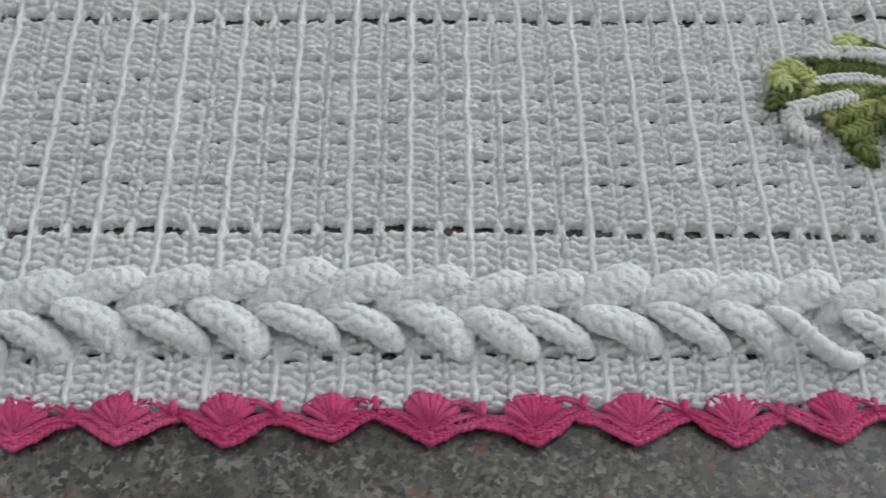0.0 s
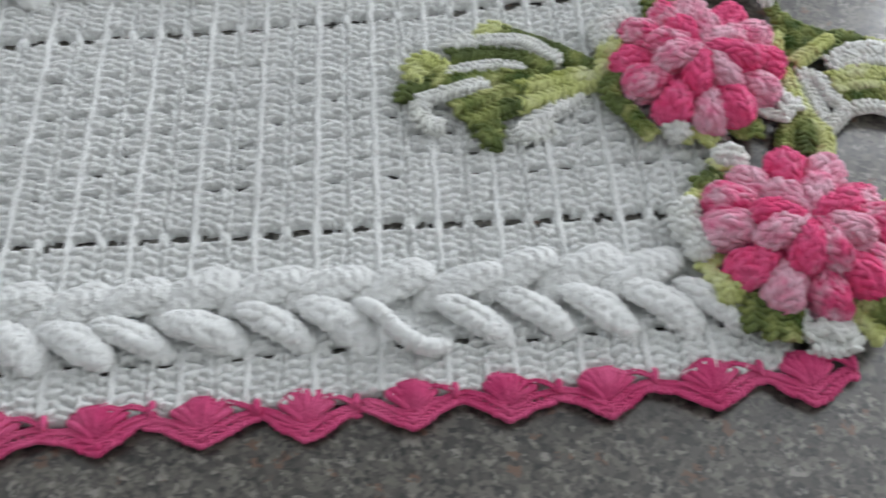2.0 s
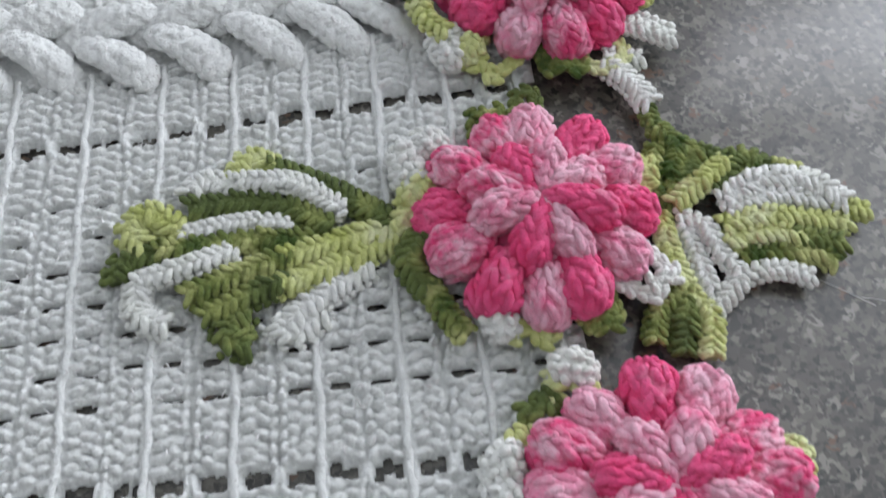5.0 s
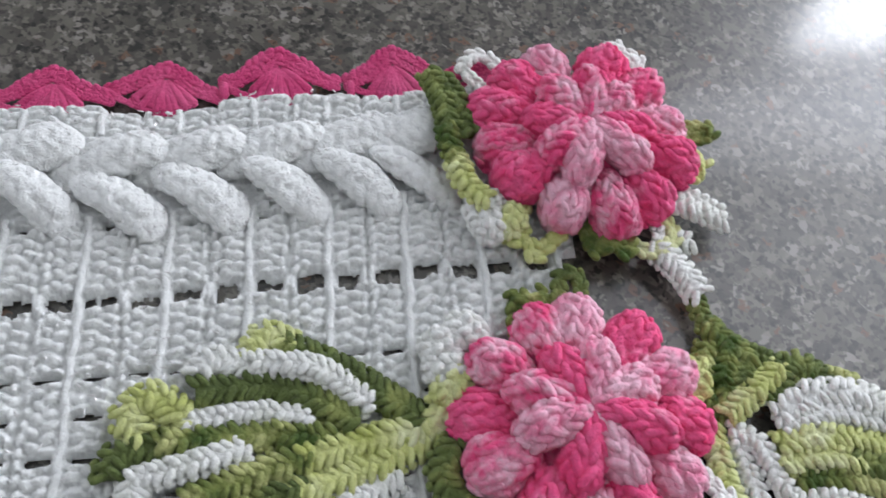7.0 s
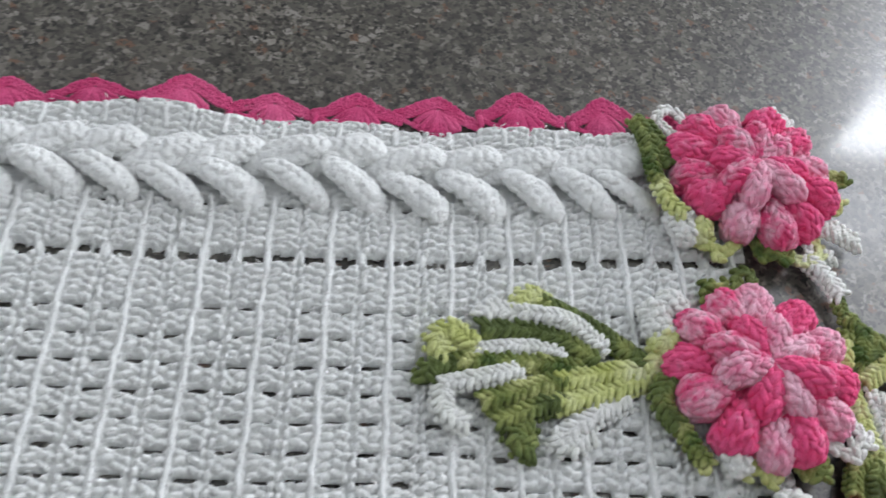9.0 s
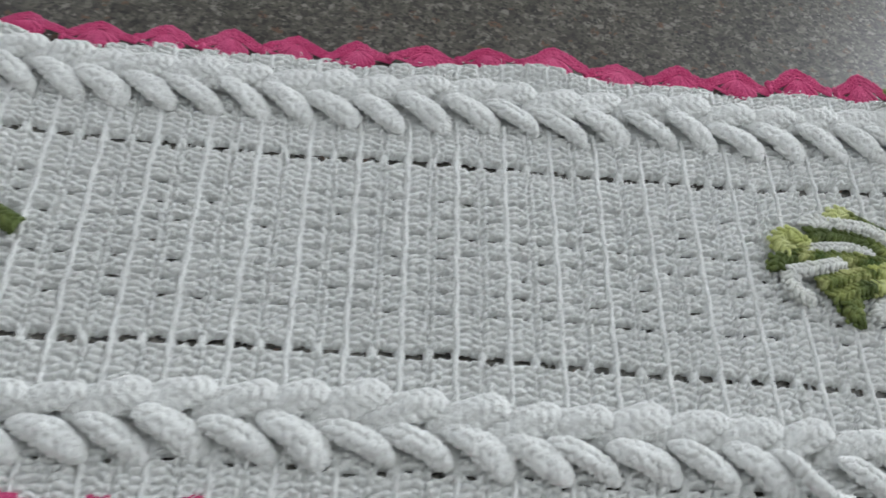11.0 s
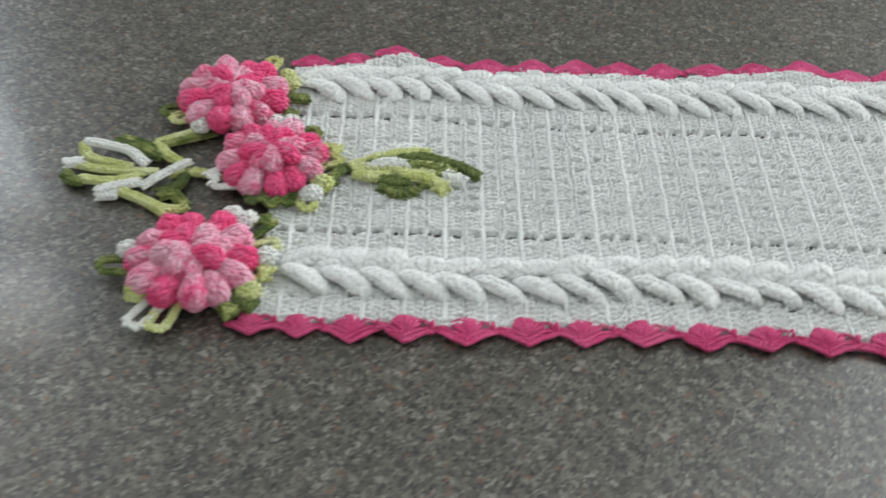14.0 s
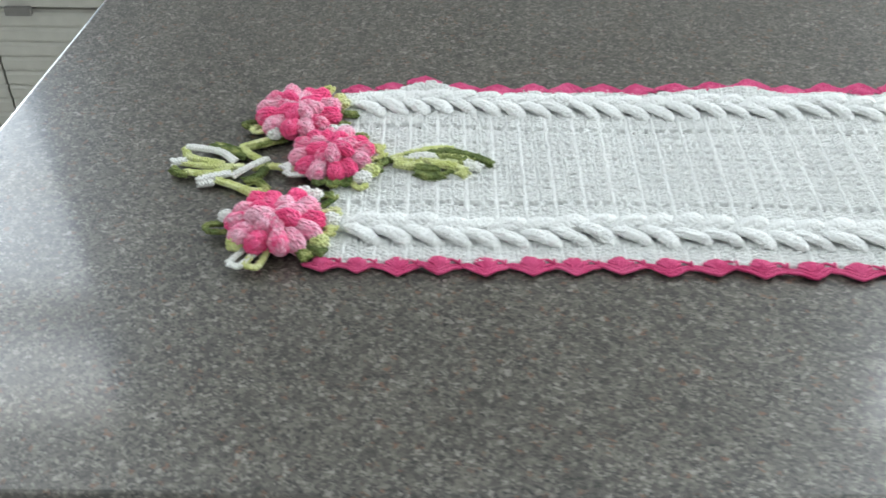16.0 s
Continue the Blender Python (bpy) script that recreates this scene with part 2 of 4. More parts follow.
def tube(bag, points, radius, sides=8, warp=None):
    p = np.asarray(points, float)
    k = len(p)
    way = np.gradient(p, axis=0)
    way /= np.linalg.norm(way, axis=1)[:, None] + 1e-12
    a = np.cross(way, (0, 0, 1.0))
    a /= np.linalg.norm(a, axis=1)[:, None] + 1e-12
    b = np.cross(a, way)
    radius = np.broadcast_to(radius, k)[:, None, None]
    ang = np.linspace(0, 2 * math.pi, sides, endpoint=False)
    v = p[:, None] + radius * (np.cos(ang)[None, :, None] * a[:, None] + np.sin(ang)[None, :, None] * b[:, None])
    v = np.concatenate([v.reshape(-1, 3), p[:1], p[-1:]])
    if warp:
        v = warp(v)
    q = [[i * sides + j, i * sides + (j + 1) % sides, (i + 1) * sides + (j + 1) % sides, (i + 1) * sides + j] for i in range(k - 1) for j in range(sides)]
    base = bag.n
    bag.add(v, q)
    e = [[k * sides, (j + 1) % sides, j] for j in range(sides)] + [[k * sides + 1, (k - 1) * sides + j, (k - 1) * sides + (j + 1) % sides] for j in range(sides)]
    bag.f.append(np.array(e) + base)


def rope(bag, points, radius, warp=None, seed=0):
    """A crochet chain: pairs of slanted loops along a line over a soft core."""
    rng = np.random.default_rng(seed)
    p = curve_points(points, radius * 1.25)
    tube(bag, p, radius * 0.72, 6, warp)
    way = np.gradient(p, axis=0)
    way /= np.linalg.norm(way, axis=1)[:, None] + 1e-12
    side = np.cross(way, (0, 0, 1.0))
    side /= np.linalg.norm(side, axis=1)[:, None] + 1e-12
    up = np.cross(side, way)
    for sign in (-1, 1):
        mid = p + side * sign * radius * 0.5 + up * radius * 0.3 + rng.normal(0, radius * 0.08, p.shape)
        strands(bag, mid, way + sign * side * 0.45 + up * 0.15, radius * 0.95, radius * 0.55, warp)


def bead_row(bag, points, pitch, radius, seed=0):
    """One worked row of single stitches: two lines of slanted loops over a soft core, a line of small loops along each flank."""
    rng = np.random.default_rng(seed)
    p = curve_points(points, pitch)
    way = np.gradient(p, axis=0)
    way /= np.linalg.norm(way, axis=1)[:, None] + 1e-12
    side = np.cross(way, (0, 0, 1.0))
    side /= np.linalg.norm(side, axis=1)[:, None] + 1e-12
    tube(bag, p - (0, 0, radius * 0.15), radius * 0.66, 8)
    for sign in (-1, 1):
        e = rng.normal(0, 1, p.shape)
        mid = p + side * sign * radius * 0.44 + way * pitch * 0.25 * sign + radius * 0.06 * e + np.array([0, 0, radius * 0.30])
        strands(bag, mid, side * sign * 0.9 + way * 0.6 + rng.normal(0, 0.14, p.shape) + np.array([0, 0, -0.32]), radius * 0.58 * rng.uniform(0.9, 1.12, len(p)), pitch * 0.47 * rng.uniform(0.92, 1.1, len(p)))
        low = p + side * sign * radius * 0.86 - way * pitch * 0.2 + np.array([0, 0, -radius * 0.05])
        strands(bag, low, way + side * sign * 0.3 + rng.normal(0, 0.15, p.shape), pitch * 0.52, pitch * 0.40)


def box(bag, x0, x1, y0, y1, z0, z1):
    v = [(x, y, z) for x in (x0, x1) for y in (y0, y1) for z in (z0, z1)]
    bag.add(v, [[0, 1, 3, 2], [4, 6, 7, 5], [0, 4, 5, 1], [2, 3, 7, 6], [0, 2, 6, 4], [1, 5, 7, 3]])


def setting(name, bag, mat, label, category, smooth=False):
    ob = new(name, bag.mesh(name, mat, smooth))
    return tagged(ob, label, category, kind="structure")


# ---- room ----
FLOOR, TOP, BACK, FRONT, LEFT, RIGHT = -0.76, 3.2, 2.4, -3.0, -4.6, 4.6
b = Bag()
box(b, LEFT - 0.2, RIGHT + 0.2, FRONT - 0.2, BACK + 0.2, FLOOR - 0.1, FLOOR)
floor = setting("floor", b, TILE, "pale plain floor", "floor")
b = Bag()
box(b, LEFT - 0.2, RIGHT + 0.2, FRONT - 0.2, BACK + 0.2, TOP, TOP + 0.1)
setting("ceiling", b, CEILING_PAINT, "plain light grey ceiling", "ceiling")
b = Bag()
for x0, x1, z0, z1 in (
    (LEFT - 0.2, -3.95, FLOOR, TOP), (-1.83, 1.58, FLOOR, TOP), (4.05, RIGHT + 0.2, FLOOR, TOP),
    (-3.95, -1.83, FLOOR, -0.15), (-3.95, -1.83, 2.28, 2.36), (-3.95, -1.83, 3.02, TOP),
    (1.58, 1.93, FLOOR, 2.20), (1.93, 4.05, FLOOR, -0.15), (1.58, 4.05, 2.20, 2.30), (1.58, 4.05, 3.02, TOP),
):
    box(b, x0, x1, BACK, BACK + 0.2, z0, z1)
setting("wall_north", b, SHADED_PAINT, "plain wall toned dark for shade, with two wide window openings", "wall")
for name, x0, x1, y0, y1 in (("wall_south", LEFT - 0.2, RIGHT + 0.2, FRONT - 0.2, FRONT), ("wall_west", LEFT - 0.2, LEFT, FRONT, BACK), ("wall_east", RIGHT, RIGHT + 0.2, FRONT, BACK)):
    b = Bag()
    box(b, x0, x1, y0, y1, FLOOR, TOP)
    setting(name, b, SHADED_PAINT if name == "wall_south" else WALL_PAINT, "plain painted wall", "wall")
for k, (x, w, top) in enumerate(((-2.89, 1.06, 2.28), (2.99, 1.06, 2.20))):
    window = thing(f"window_{k + 1}", "wide bright window with a white frame", "window", kind="structure")
    i = w - 0.05
    for fx0, fx1, fz0, fz1 in ((x - w, x - i, -0.15, top), (x + i, x + w, -0.15, top), (x - i, x + i, -0.15, -0.1), (x - i, x + i, top - 0.05, top), (x - 0.02, x + 0.02, -0.1, 1.63), (x - i, x + i, 1.63, 1.68), (x - 0.02, x + 0.02, 1.68, top - 0.05)):
        b = Bag()
        box(b, fx0, fx1, BACK + 0.06, BACK + 0.12, fz0, fz1)
        part("window_frame", b, FRAME_PAINT, window, smooth=False)

# ---- granite table ----
table = thing("table", "polished grey-brown speckled granite table with steel legs", "table")
SKEW = 0.09
bm = bmesh.new()
corners = [(-0.945 - SKEW * 0.5, -0.2), (1.5, -0.2), (1.5, 0.95), (-0.945 + SKEW * 0.65, 0.95)]
vs = [bm.verts.new((x, y, z)) for z in (-0.03, 0.0) for x, y in corners]
bm.faces.new(vs[3::-1]), bm.faces.new(vs[4:])
for i in range(4):
    bm.faces.new((vs[i], vs[(i + 1) % 4], vs[4 + (i + 1) % 4], vs[4 + i]))
bmesh.ops.bevel(bm, geom=[e for e in bm.edges if all(v.co.z > -0.001 for v in e.verts)], offset=0.006, segments=3, affect="EDGES", profile=0.5)
me = bpy.data.meshes.new("granite_top")
bm.to_mesh(me), bm.free()
me.materials.append(GRANITE)
part("granite_top", me, None, table)
for x, y in ((-0.8, -0.1), (1.4, -0.1), (-0.75, 0.85), (1.4, 0.85)):
    b = Bag()
    box(b, x - 0.03, x + 0.03, y - 0.03, y + 0.03, FLOOR, -0.03)
    part("leg", b, STEEL, table, smooth=False)


# ---- crochet runner ----
def ease(x, a, b):
    t = np.clip((x - a) / (b - a), 0, 1)
    return t * t * (3 - 2 * t)


def bell(x, at, wide):
    return np.exp(-(((x - at) / wide) ** 2))


PITCH, X_END, X_START = 0.0305, 0.236, -0.556
V_EDGE, V_EYE, V_EYE_FAR, V_EDGE_FAR = 0.066, 0.1555, 0.302, 0.396
V_BRAID, V_BRAID_FAR = 0.111, 0.353
RIDGES = [0.044 + PITCH * k for k in range(-19, 7)]


# how far the far edge lies out of line, along the runner
FAR_EDGE = np.array([
    (-0.556, -0.013), (-0.525, -0.0105), (-0.495, -0.006), (-0.470, 0.0), (-0.450, 0.001), (-0.425, -0.007), (-0.400, -0.0105), (-0.366, -0.0100), (-0.320, -0.0085), (-0.280, -0.0075), (-0.200, -0.0075),
    (-0.165, -0.0065), (-0.135, -0.002), (-0.112, 0.001), (-0.090, 0.000), (-0.060, -0.001), (-0.020, -0.002), (0.030, -0.003), (0.075, -0.001), (0.120, 0.003), (0.170, 0.004), (0.240, 0.007),
]).T


def lay(p):
    """The runner as it lies: a little wider to its right end, its far edge wavy and lifted in two places."""
    x, y, z = p[:, 0], p[:, 1], p[:, 2]
    mid = (y - 0.23) / 0.19
    dx = 0.045 * (y - 0.155) * ease(x, -0.5, 0.0)
    dy = mid * (0.010 * ease(x, 0.0, 0.24) - 0.003 * bell(x, -0.27, 0.1))
    dy = dy + bell(y, V_EYE, 0.05) * (0.0052 * (1 - ease(x, -0.15, 0.03)) - 0.004 * ease(x, 0.06, 0.19)) + bell(y, V_EYE_FAR, 0.05) * (0.0065 * (1 - ease(x, -0.5, -0.3)) + 0.0008 + 0.004 * ease(x, 0.03, 0.2))
    dy = dy - 0.0035 * bell(x, 0.01, 0.13) * (1 - ease(y, 0.08, 0.15))
    border = ease(y, 0.352, 0.392)
    dy = dy * (1 - border) + border * np.interp(x, *FAR_EDGE)
    edge = ease(y, 0.36, 0.41)
    dz = edge * (0.010 * bell(x, -0.455, 0.035) + 0.009 * bell(x, -0.09, 0.045) + 0.002 * np.sin(x * 70)) + 0.0006 * np.sin(x * 41 + 3 * y) + 0.0006
    return np.stack([x + dx, y + dy, z + dz], 1)


runner = thing("table_runner", "white crocheted table runner with silver threads, braided borders and pink edging", "table runner")


def sheet(name, xs, vs, high, keep, mat, parent):
    """A soft worked sheet: heights over a grid of places, open wherever the yarn leaves a hole."""
    nu, nv = high.shape
    X, V = np.meshgrid(xs, vs, indexing="ij")
    co = lay(np.stack([X, V, high], -1).reshape(-1, 3))
    at = np.arange(nu * nv).reshape(nu, nv)
    solid = keep[:-1, :-1] | keep[1:, :-1] | keep[1:, 1:] | keep[:-1, 1:]
    quads = np.stack([at[:-1, :-1], at[1:, :-1], at[1:, 1:], at[:-1, 1:]], -1)[solid]
    used, flat = np.unique(quads, return_inverse=True)
    me = bpy.data.meshes.new(name)
    me.vertices.add(len(used))
    me.vertices.foreach_set("co", co[used].astype(np.float32).ravel())
    me.loops.add(quads.size)
    me.loops.foreach_set("vertex_index", flat.astype(np.int32).ravel())
    me.polygons.add(len(quads))
    me.polygons.foreach_set("loop_start", np.arange(0, quads.size, 4, dtype=np.int32))
    me.polygons.foreach_set("loop_total", np.full(len(quads), 4, np.int32))
    me.polygons.foreach_set("use_smooth", np.ones(len(quads), bool))
    me.materials.append(mat)
    me.update(calc_edges=True)
    return part(name, me, None, parent)


STITCHES = [
    # place in the repeat, sideways shift, half length, radius, slant in degrees, height of the crown
    (0.165, 0.00, 0.0042, 0.0023, 10, 0.0060),
    (0.325, 0.42, 0.0036, 0.0021, -17, 0.0060),
    (0.430, 0.10, 0.0023, 0.0015, 68, 0.0065),
    (0.570, 0.15, 0.0025, 0.0017, 66, 0.0063),
    (0.690, 0.50, 0.0036, 0.0021, -19, 0.0059),
    (0.840, 0.05, 0.0038, 0.0022, 13, 0.0060),
]
V_SLIT, V_SLIT_FAR = 0.0898, 0.3338


def cloth():
    """The white ground: two columns of stitches between every two ridges, worked in blocks of three with slits between, two rows of open holes."""
    rng = np.random.default_rng(1)
    dx, dv = 0.00069, 0.00055
    xs, vs = np.arange(X_START - 0.001, X_END + 0.001, dx), np.arange(V_EDGE - 0.004, V_EDGE_FAR + 0.004, dv)
    high = np.full((len(xs), len(vs)), 0.0026)

    def window(x, v, rx, rv):
        i0, i1 = np.searchsorted(xs, (x - rx, x + rx))
        j0, j1 = np.searchsorted(vs, (v - rv, v + rv))
        return (slice(i0, i1), slice(j0, j1)), xs[i0:i1, None] - x, vs[None, j0:j1] - v

    def stitch(x, v, half, rad, slant, crown):
        w, du, dw = window(x, v, half * 1.15, half * 1.15)
        c, s = math.cos(math.radians(slant)), math.sin(math.radians(slant))
        q = ((du * c + dw * s) / half) ** 2 + ((dw * c - du * s) / rad) ** 2
        high[w] = np.where(q < 1.3, np.maximum(high[w], crown - 0.0032 * q**1.4), high[w])

    def hole(x, v, wide, deep, floor=0.0002):
        w, du, dw = window(x, v, wide * 1.3, deep * 1.5)
        q = (du / wide) ** 6 + (dw / deep) ** 2
        high[w] = np.minimum(high[w], floor + 0.0090 * np.maximum(0.0, q - 0.62))

    step = (V_EYE_FAR - V_EYE - 0.0046) / 30
    start = V_EYE + 0.0023
    rows = start + step * (np.arange(-20, 52) + 0.5)
    rows = np.where(rows < V_EYE, rows - 0.0046, np.where(rows > V_EYE_FAR, rows + 0.0046, rows))
    columns = [RIDGES[0] - PITCH] + RIDGES
    for x in columns:
        for v in rows:
            if not V_EDGE - 0.004 < v < V_EDGE_FAR + 0.004:
                continue
            for u, shift, half, rad, slant, crown in STITCHES:
                e = rng.normal(0, 1, 6)
                stitch(x + u * PITCH + 0.0005 * e[0], v + shift * step + 0.0004 * e[1], half * (1 + 0.10 * e[2]), rad * (1 + 0.07 * e[3]), slant + 11 * e[4], crown + 0.00028 * e[5])
    soft = np.abs((xs[:, None] - RIDGES[0] + PITCH / 2) % PITCH - PITCH / 2) < 0.075 * PITCH
    high = np.where(soft, np.maximum(high, 0.0044), high)
    for x in columns:
        for u0, u1 in ((0.08, 0.43), (0.575, 0.915)):
            mid, wide = x + (u0 + u1) / 2 * PITCH, (u1 - u0) / 2 * PITCH
            for k in range(2, 9):
                if rng.random() < 0.93:
                    hole(mid + rng.normal(0, 0.0006), start + step * 3 * k + rng.normal(0, 0.0006), wide * rng.uniform(0.80, 1.08), rng.uniform(0.0012, 0.0023), 0.0005)
            for v in (V_EYE, V_EYE_FAR):
                at, size = v + rng.normal(0, 0.0004), rng.uniform(0.0028, 0.0040) * (1.14 if v == V_EYE_FAR else 1.02)
                for shift in (-0.62, 0.0, 0.62):
                    hole(mid + shift * wide + rng.normal(0, 0.0005), at + rng.normal(0, 0.0005), wide * rng.uniform(0.36, 0.52), size * rng.uniform(0.75, 1.15))
            for v in (V_SLIT + 0.0015, V_SLIT_FAR + 0.0005):
                hole(mid + rng.normal(0, 0.0012), v + rng.normal(0, 0.0007), wide * rng.uniform(0.45, 0.85), rng.uniform(0.0013, 0.0024))
        for v in (V_EYE, V_EYE_FAR):
            for side in (-0.0008, 0.0008):
                stitch(x + 0.50 * PITCH + side + rng.normal(0, 0.0004), v, 0.0052, 0.0014, 90 + rng.normal(0, 8), 0.0058)
    # the long edges end in uneven blocks, half a repeat wide
    for x in columns:
        for u0, u1 in ((0.0, 0.5), (0.5, 1.0)):
            i0, i1 = np.searchsorted(xs, (x + u0 * PITCH, x + u1 * PITCH))
            inside = np.minimum(xs[i0:i1] - x - u0 * PITCH, x + u1 * PITCH - xs[i0:i1])
            corner = 0.0016 * (1 - np.clip(inside / 0.003, 0, 1)) ** 2
            for edge, sign in ((V_EDGE + rng.normal(-0.0014, 0.0012), 1), (V_EDGE_FAR + rng.normal(0.0005, 0.0012), -1)):
                reach = np.clip((sign * (vs[None] - edge) - corner[:, None]) / 0.0032, 0, 1)
                high[i0:i1] = np.minimum(high[i0:i1], 0.0002 + 0.0066 * np.sqrt(reach))
    ends = np.clip(np.minimum(xs - X_START, X_END - xs) / 0.003, 0, 1)[:, None]
    high = np.minimum(high, 0.0002 + 0.0066 * np.sqrt(ends))
    # under the braids the ground is worked thin
    thin = 0.0036 * (bell(vs, V_BRAID - 0.002, 0.011) + bell(vs, V_BRAID_FAR - 0.003, 0.011))[None]
    high = np.maximum(high - thin, np.minimum(high, 0.0013))
    grain = rng.normal(0, 0.00013, high.shape)
    grain = (grain + np.roll(grain, 1, 0) + np.roll(grain, 1, 1) + np.roll(grain, -1, 0)) / 3
    high = np.where(high > 0.0016, high + grain, high)
    keep = high > 0.0010
    near, far = np.searchsorted(vs, (V_EYE, V_EYE_FAR))
    for name, j0, j1 in (("border_panel", 0, near), ("center_panel", near, far), ("border_panel", far, len(vs) - 1)):
        sheet(name, xs, vs[j0 : j1 + 1], high[:, j0 : j1 + 1], keep[:, j0 : j1 + 1], WHITE_YARN, runner)


cloth()

# ridges: one slim cord between every two worked rows, across the whole width
for k, x in enumerate(RIDGES):
    if x > X_END - 0.002:
        continue
    bag = Bag()
    rng = np.random.default_rng(100 + k)
    sway = rng.uniform(0, 6, 3)
    for v0, v1 in ((V_EDGE + 0.002, V_EDGE + 0.024), (V_BRAID + 0.016, V_BRAID_FAR - 0.014), (V_EDGE_FAR - 0.016, V_EDGE_FAR - 0.002)):
        v = np.arange(v0, v1, 0.0011)
        line = np.stack([x + 0.0005 * np.sin(v * 160 + sway[0]) + 0.0003 * np.sin(v * 520 + sway[1]) + rng.normal(0, 0.00008, len(v)), v, 0.0047 + 0.0002 * np.sin(v * 300 + sway[2]) + rng.normal(0, 0.00006, len(v))], 1)
        tube(bag, line, 0.00138 * (1 + 0.10 * np.sin(v * 2 * math.pi / 0.0046 + sway[0]) + rng.normal(0, 0.03, len(v))), 8, lay)
    part("ridge_cord", bag, WHITE_YARN, runner)


def wound(bag, long, wide, high, lattice, strand, seed, power=2.6, arch=0.0, bend=0.0, taper=0.0, sink=0.0, weld=0.0):
    """A plump form along x: a soft body under short slanted lengths of yarn.
    lattice: spacing of the yarn along and across; strand: half length, radius, slant."""
    rng = np.random.default_rng(seed)
    ph = rng.uniform(0, 6, 4)

    def skin(S, T, out=0.0):
        r = np.maximum(0.0, 1 - np.abs(S) ** power) ** 0.5 * (1 + taper * S)
        wob = 1 + 0.06 * np.sin(4 * S + 2 * T + ph[0]) + 0.04 * np.sin(7 * S - 3 * T + ph[1])
        return np.stack([S * long + 0 * T, np.cos(T) * (r * wide * wob + out) + bend * (1 - S * S), np.sin(T) * (r * high * wob + out) + arch * (1 - S * S)], -1)

    nu, nv = (60, 48) if weld else (14, 14)
    turns = np.concatenate([np.linspace(-0.35, math.pi + 0.35, nv - 7), np.linspace(math.pi + 0.35, 2 * math.pi - 0.35, 9)[1:-1]]) if weld else np.linspace(0, 2 * math.pi, nv, endpoint=False)
    S, T = np.meshgrid(np.sin(np.linspace(-0.5, 0.5, nu + 1) * math.pi), turns, indexing="ij")
    grid = [[i * nv + j, i * nv + (j + 1) % nv, (i + 1) * nv + (j + 1) % nv, (i + 1) * nv + j] for i in range(nu) for j in range(nv)]
    half, rad, slant = strand
    girth = (wide + high) / 2
    lanes = max(3, int(round(math.pi * girth * 1.1 / lattice[1])))
    mids, ways, halves, radii, bump = [], [], [], [], np.zeros_like(S)
    for lane, t in enumerate(np.linspace(-0.12, math.pi + 0.12, lanes)):
        for x in np.arange(-long * 0.93 + (lane % 2) * lattice[0] / 2, long * 0.96, lattice[0]):
            sx, tt = np.clip((x + rng.normal(0, lattice[0] * 0.1)) / long, -0.97, 0.97), t + rng.normal(0, 0.07)
            a = math.radians((slant if lane % 2 else -slant) + rng.normal(0, 10))
            r = max(0.25, (1 - abs(sx) ** power) ** 0.5)
            if weld:
                du, dw = (S - sx) * long, (np.mod(T - tt + math.pi, 2 * math.pi) - math.pi) * girth * r
                along, across = du * math.cos(a) + dw * math.sin(a), dw * math.cos(a) - du * math.sin(a)
                bump = np.maximum(bump, rad * np.sqrt(np.maximum(0.0, 1 - (along / (half * 1.0)) ** 2 - (across / (rad * 1.0)) ** 2)))
                continue
            e = 0.0004
            here = skin(np.array(sx), np.array(tt), rad * sink)
            ahead = skin(np.array(min(0.99, sx + e / long * math.cos(a))), np.array(tt + e / (girth * r) * math.sin(a)), rad * sink)
            mids.append(here), ways.append(ahead - here), halves.append(half * (0.6 + 0.4 * r) * rng.uniform(0.9, 1.1)), radii.append(rad * (0.65 + 0.35 * r) * rng.uniform(0.9, 1.12))
    bag.add(skin(S, T, weld * bump * (1 - np.abs(S) ** 8)).reshape(-1, 3), grid)
    if mids:
        strands(bag, np.array(mids), np.array(ways), np.array(halves), np.array(radii))


def lobe_mesh(seed, turned, slim=1.0):
    """A braid lobe: a plump flattened loop of close stitches, lying along x."""
    bag = Bag()
    wound(bag, 0.0248 if turned else 0.0224, (0.0086 if turned else 0.0078) * slim, (0.0038 if turned else 0.0041) * (0.6 + 0.4 * slim), (0.0056, 0.0041), (0.0040, 0.0022, 42), seed, 2.7, 0.0022, 0.0018 if turned else 0.0024, 0.08 if turned else 0.20, 0.0, 0.66)
    return bag.mesh("braid_lobe", WHITE_YARN)


LOBES = {turned: [lobe_mesh(300 + i, turned, (1.0, 0.84, 1.10, 0.94)[i]) for i in range(4)] for turned in (False, True)}
hook = Bag()
line = curve_points([(-0.022, 0.012, 0.001), (-0.012, 0.004, 0.0045), (-0.002, -0.008, 0.0045), (0.008, -0.0145, 0.003), (0.016, -0.0145, 0.002), (0.024, -0.0100, 0.0005)], 0.0006)
far = np.linspace(0, 1, len(line))
tube(hook, line, 0.0041 * (1 - 0.9 * np.abs(2 * far - 1) ** 7) * (1 + 0.16 * np.abs(np.sin(far * 34)) - 0.05 * np.sin(far * 90)), 16)
THIN_LOBE = hook.mesh("braid_lobe", WHITE_YARN)


GLINTS = []


